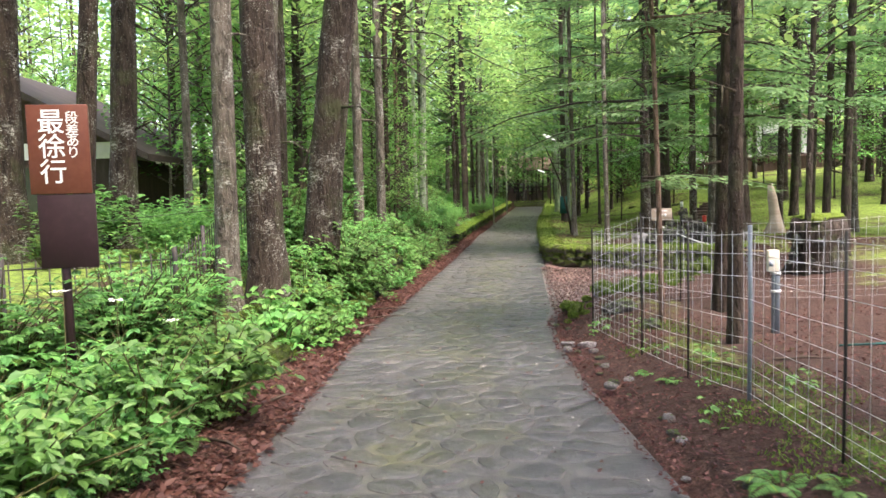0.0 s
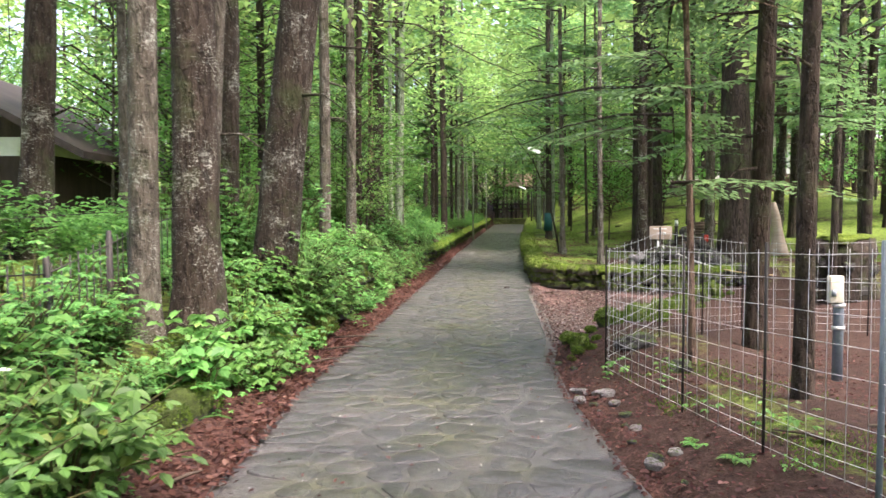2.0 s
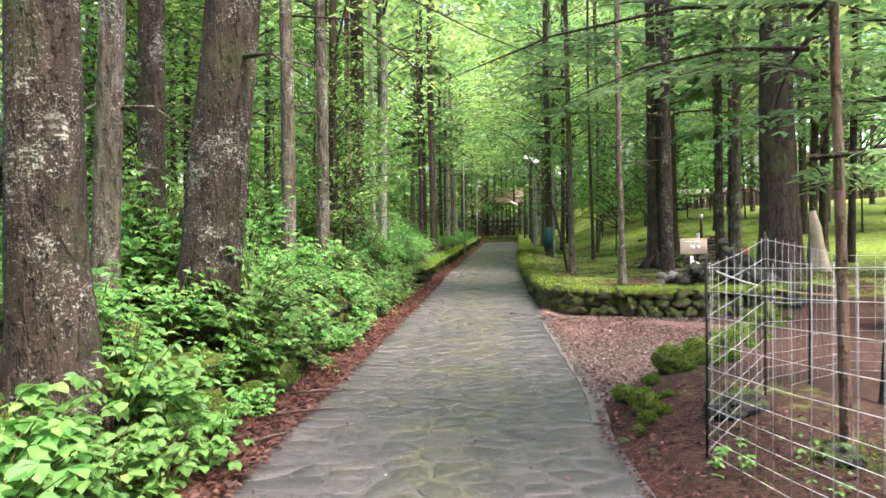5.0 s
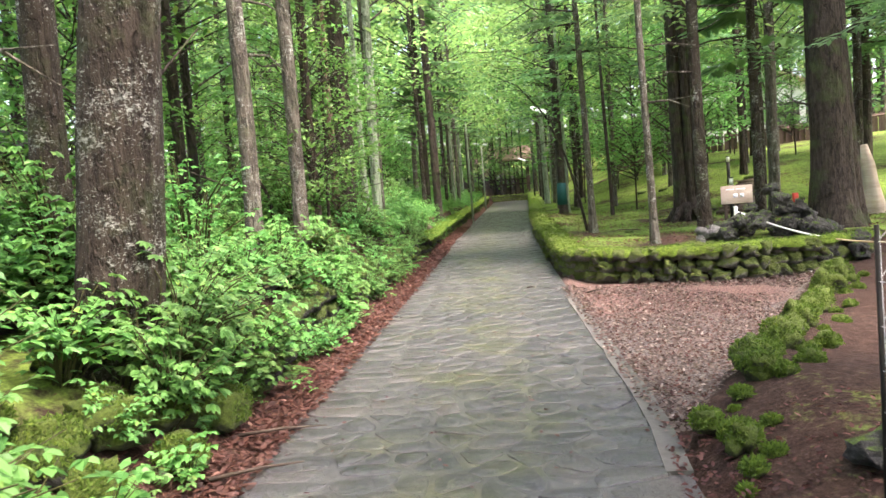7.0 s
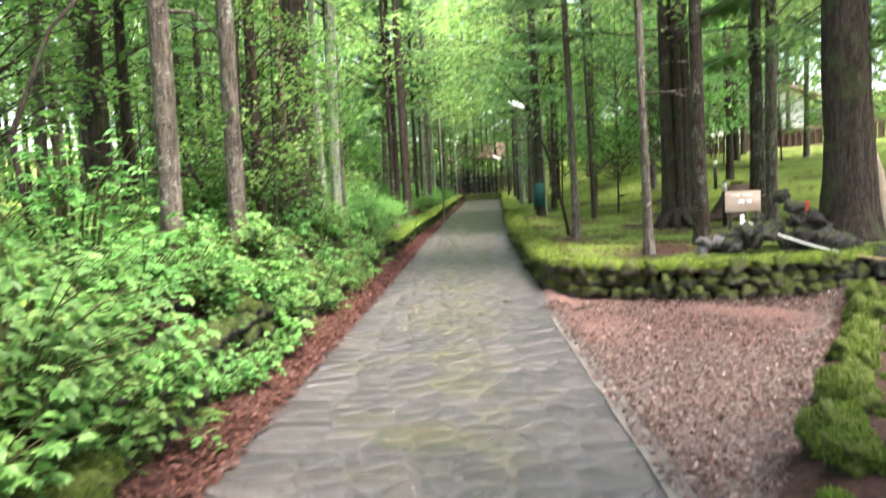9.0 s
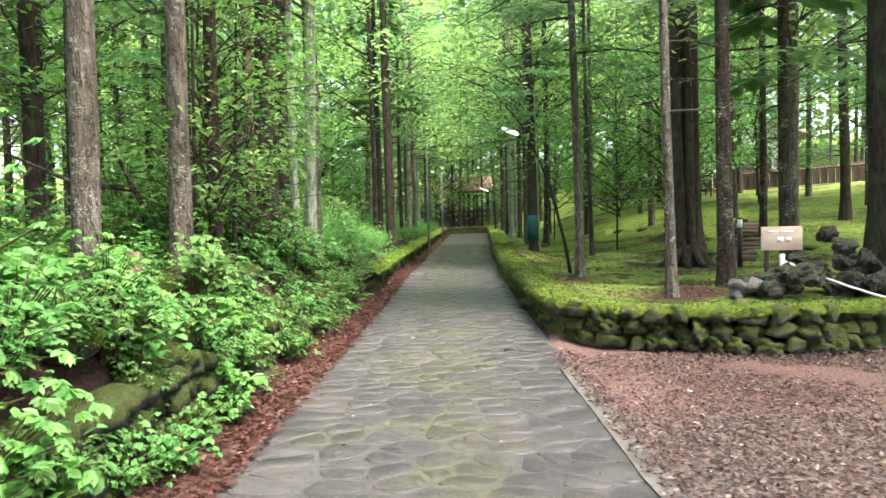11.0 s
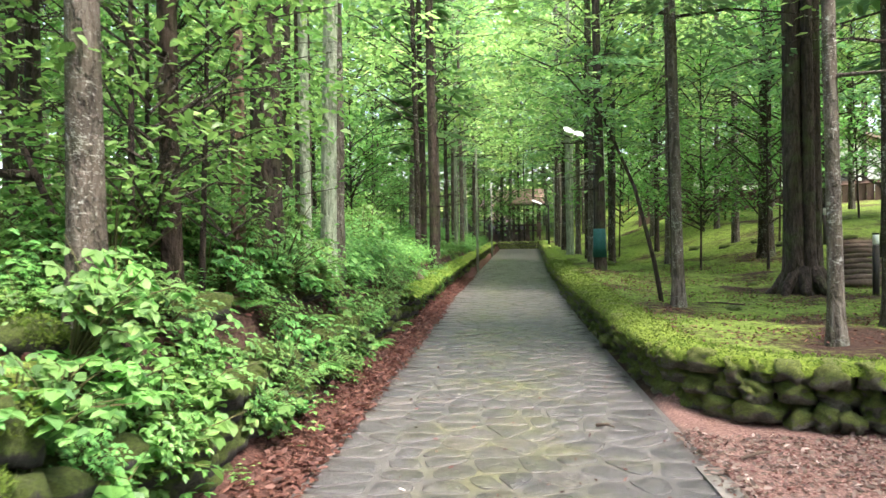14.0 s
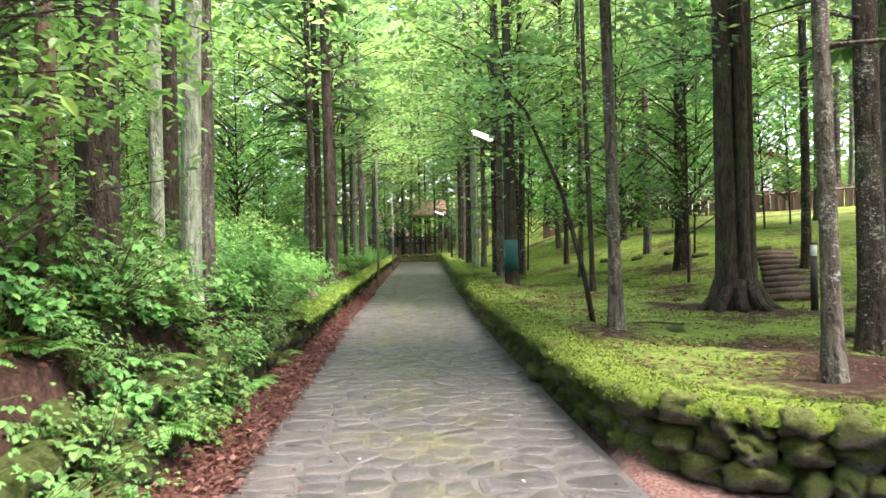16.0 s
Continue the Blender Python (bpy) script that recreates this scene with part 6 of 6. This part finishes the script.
scatter(11000, terrace_area, 0.045, LEAF_DEAD, "leaf_litter", "fallen leaves on the mossy terrace")
PETAL = rough_mat("pale_petal", (0.5, 0.48, 0.42), (0.65, 0.63, 0.58), (0.75, 0.73, 0.68), 9)
scatter(180, road_area, 0.022, PETAL, "petals", "tiny pale petals on the paving")
scatter(45, court_area, 0.05, PETAL, "petals", "pale scraps on the gravel")


def tuft_area(n):
    y = rng.uniform(-0.5, 8.5, n)
    return np.stack([right_edge(y) + 0.55 + np.abs(rng.normal(0.5, 0.4, n)), y], -1)


def moss_slope(n):
    y = rng.uniform(18.5, 36, n)
    x = right_edge(y) + 0.5 + rng.uniform(0, 1, n) * 9
    return np.stack([x, y], -1)


def tufts(n, area, size, name, label):
    p = area(n)
    keep = np.array([noise.noise((a * 1.3, b * 1.3, 7)) > -0.05 for a, b in p])
    p = p[keep]
    n = len(p)
    at = np.stack([p[:, 0], p[:, 1], surface_z(p[:, 0], p[:, 1]) - 0.005], -1)
    out = unit(np.stack([rng.normal(0, 0.5, n), rng.normal(0, 0.5, n), np.ones(n) * 0.7], -1))
    v, f = leaf_arrays(at, out, flat_dirs(n, 0.4), size * rng.uniform(0.6, 1.4, n), size * 0.3)
    tagged(mesh_ob(name, v, f, LEAF_MOSS), label, "moss", kind="stuff")


tufts(14000, tuft_area, 0.028, "moss_tufts", "tufts of moss and fine grass on the verge")
tufts(26000, moss_slope, 0.035, "moss_tufts", "tufts of moss on the terrace")
for i, (x, y, a, L) in enumerate(((-1.5, 9.8, 0.4, 0.55), (-1.45, 8.9, 0.9, 0.4), (-1.35, 3.9, -0.6, 0.35), (-1.3, 5.0, 1.1, 0.25), (2.9, 6.0, 0.1, 0.5), (2.5, 5.6, 2.4, 0.35), (3.3, 9.2, 2.0, 0.6), (0.67, 17.33, -0.4, 0.14), (-1.6, 10.6, 0.2, 0.6), (4.5, 21.0, 0.3, 0.8), (3.4, 22.4, 2.6, 0.7), (1.5, 16.6, 0.6, 0.3))):
    z = float(surface_z(np.array(x), np.array(y))) + 0.02
    dx, dy = math.cos(a) * L, math.sin(a) * L
    twig = Geo().tube([(x, y, z), (x + dx * 0.5 + 0.02, y + dy * 0.5, z + 0.015), (x + dx, y + dy, z)], [0.014, 0.011, 0.005], 6, 0.3, i).made("fallen_branch", LOG)
    tagged(twig, "dead branch lying on the fallen leaves", "branch", "fallen branches")
OVERHEAD = (((-2.5, 14.3, 4.6), (-1.6, 14.2, 4.5), (-0.8, 14.1, 3.9), (-0.3, 14.0, 3.4)), ((-2.3, 15.6, 5.4), (-1.0, 15.4, 5.2), (0.2, 15.2, 4.5), (1.3, 15.0, 4.0)), ((-1.98, 20.4, 5.6), (-1.0, 20.3, 5.4), (-0.2, 20.2, 4.7)), ((2.25, 21.5, 5.0), (1.3, 21.3, 5.1), (0.4, 21.2, 4.6)))
for i, run_ in enumerate(OVERHEAD + (((-2.85, 16.3, 1.0), (-2.9, 16.3, 1.7), (-3.15, 16.35, 2.2), (-3.6, 16.4, 2.6)), ((-3.0, 16.3, 1.9), (-3.5, 16.2, 1.95), (-4.2, 16.1, 2.3)), ((-3.3, 13.4, 1.1), (-3.5, 13.5, 2.2), (-3.2, 13.7, 3.1), (-2.8, 13.9, 3.6)), ((-3.4, 19.6, 1.0), (-3.2, 19.6, 2.4), (-2.6, 19.7, 3.3)))):
    k = len(run_)
    bare_stem = Geo().tube(run_, [(0.035 - 0.025 * j / (k - 1)) * (0.55 if i < 4 else 1) for j in range(k)], 7, 0.2, i).made("bare_stem", BARK_DARK)
    tagged(bare_stem, "bare dark curving stem in the undergrowth" if i > 3 else "long bare dead branch reaching over the road", "branch", "bare stems")
stump = thing("stump", (-2.5, 15.0, gz(-2.5, 15.0)), "small jagged rotten stump on the bank", "stump")
Geo().tube([(0, 0, -0.1), (0, 0, 0.15), (0.02, 0, 0.36)], [0.12, 0.09, 0.05], 9, 0.5, 4).made("body", BARK_PINK, stump)
drift = Geo().tube([(-1.85, 26.5, gz(-1.85, 26.5) + 0.05), (-1.6, 26.6, gz(-1.6, 26.6) + 0.3), (-1.3, 26.3, gz(-1.3, 26.3) + 0.25)], [0.16, 0.13, 0.07], 9, 0.4, 3).made("log", LOG)
tagged(drift, "weathered log lying on the mossy bank", "log")


row_pts = [(o.location.copy(), o.scale.copy()) for o in scene.objects if o.name.startswith("moss_stone") and o.location.y < 16]
per = 700
at = np.concatenate([np.array(c)[None] + unit(np.concatenate([rng.normal(0, 1, (per, 2)), np.abs(rng.normal(0, 1, (per, 1))) - 0.2], 1)) * np.array(s)[None] * 0.46 for c, s in row_pts])
n = len(at)
v, f = leaf_arrays(at, unit(rng.normal(0, 1, (n, 3)) + np.array([[0, 0, 0.7]])), flat_dirs(n, 0.4), 0.028 * rng.uniform(0.4, 1.5, n), 0.012)
tagged(mesh_ob("moss_tufts", v, f, LEAF_MOSS), "fine sprigs of moss on the stones by the road", "moss", kind="stuff")


# ---- paving stones, laid one by one ----
def cell_polygon(c, others):
    """The part of the paving nearest to one stone's centre."""
    poly = [(c[0] - 0.3, c[1] - 0.3), (c[0] + 0.3, c[1] - 0.3), (c[0] + 0.3, c[1] + 0.3), (c[0] - 0.3, c[1] + 0.3)]
    for o in others:
        nx_, ny_ = o[0] - c[0], o[1] - c[1]
        L = math.hypot(nx_, ny_)
        nx_, ny_ = nx_ / L, ny_ / L
        lim = L / 2 - 0.017
        res = []
        for p, q in zip(poly, poly[1:] + poly[:1]):
            dp, dq = (p[0] - c[0]) * nx_ + (p[1] - c[1]) * ny_ - lim, (q[0] - c[0]) * nx_ + (q[1] - c[1]) * ny_ - lim
            if dp <= 0:
                res.append(p)
            if dp * dq < 0:
                k = dp / (dp - dq)
                res.append((p[0] + (q[0] - p[0]) * k, p[1] + (q[1] - p[1]) * k))
        poly = res
        if len(poly) < 3:
            return []
    return poly


pr_ = random.Random(3)
centres = []
y = -4.0
while y < 44:
    a, b = float(left_edge(y)) + (0.2 if y > 4 else 0.1), float(right_edge(y)) - (0.19 if 9.6 < y < 19 else 0.1)
    x = a + pr_.uniform(0.02, 0.2)
    while x < b:
        centres.append((x, y + pr_.uniform(-0.12, 0.12)))
        x += pr_.choice((0.2, 0.27, 0.34, 0.42)) + pr_.uniform(-0.05, 0.05)
    y += 0.235
rest, laid = Geo(), 0
for i, c in enumerate(centres):
    near = [o for o in centres[max(0, i - 40):i + 41] if o is not c and abs(o[0] - c[0]) < 0.62 and abs(o[1] - c[1]) < 0.62]
    poly = cell_polygon(c, near)
    if len(poly) < 3:
        continue
    for _ in range(2):
        cut = []
        for p, q in zip(poly, poly[1:] + poly[:1]):
            cut += [(p[0] * 0.78 + q[0] * 0.22, p[1] * 0.78 + q[1] * 0.22), (p[0] * 0.22 + q[0] * 0.78, p[1] * 0.22 + q[1] * 0.78)]
        poly = cut if _ == 0 or len(cut) < 14 else poly
    a, b = float(left_edge(c[1])) + 0.03, float(right_edge(c[1])) - 0.03
    poly = [(min(b, max(a, p[0])), p[1]) for p in poly]
    n = len(poly)
    z = crown_z(*c)
    h = pr_.uniform(0.002, 0.009)
    shrink = pr_.choice((1.0, 0.98, 0.95, 0.9))
    poly = [(c[0] + (p[0] - c[0]) * k, c[1] + (p[1] - c[1]) * k) for p in poly for k in (shrink * (1 + 0.14 * noise.noise((p[0] * 11, p[1] * 11, 2))),)]
    tx, ty = pr_.uniform(-0.012, 0.012), pr_.uniform(-0.012, 0.012)
    verts = [(p[0] - c[0], p[1] - c[1], -0.02) for p in poly]
    for s, up_ in ((0.985, h * 0.75), (0.94, h + 0.001)):
        verts += [((p[0] - c[0]) * s, (p[1] - c[1]) * s, up_ + tx * (p[0] - c[0]) + ty * (p[1] - c[1])) for p in poly]
    faces = [(r * n + k, r * n + (k + 1) % n, (r + 1) * n + (k + 1) % n, (r + 1) * n + k) for r in range(2) for k in range(n)] + [tuple(range(2 * n, 3 * n))]
    if 3.2 < c[1] < 20 and laid < 300 and i % 2 == 0 or 8.5 < c[1] < 12.5 and laid < 300:
        ob = mesh_ob("paving_stone", verts, faces, PAVE, road)
        ob.location = (c[0], c[1], z)
        laid += 1
    else:
        rest.add([(v[0] + c[0], v[1] + c[1], v[2] + z) for v in verts], faces)
rest.made("paving_stones", PAVE, road)["kind"] = "stuff"
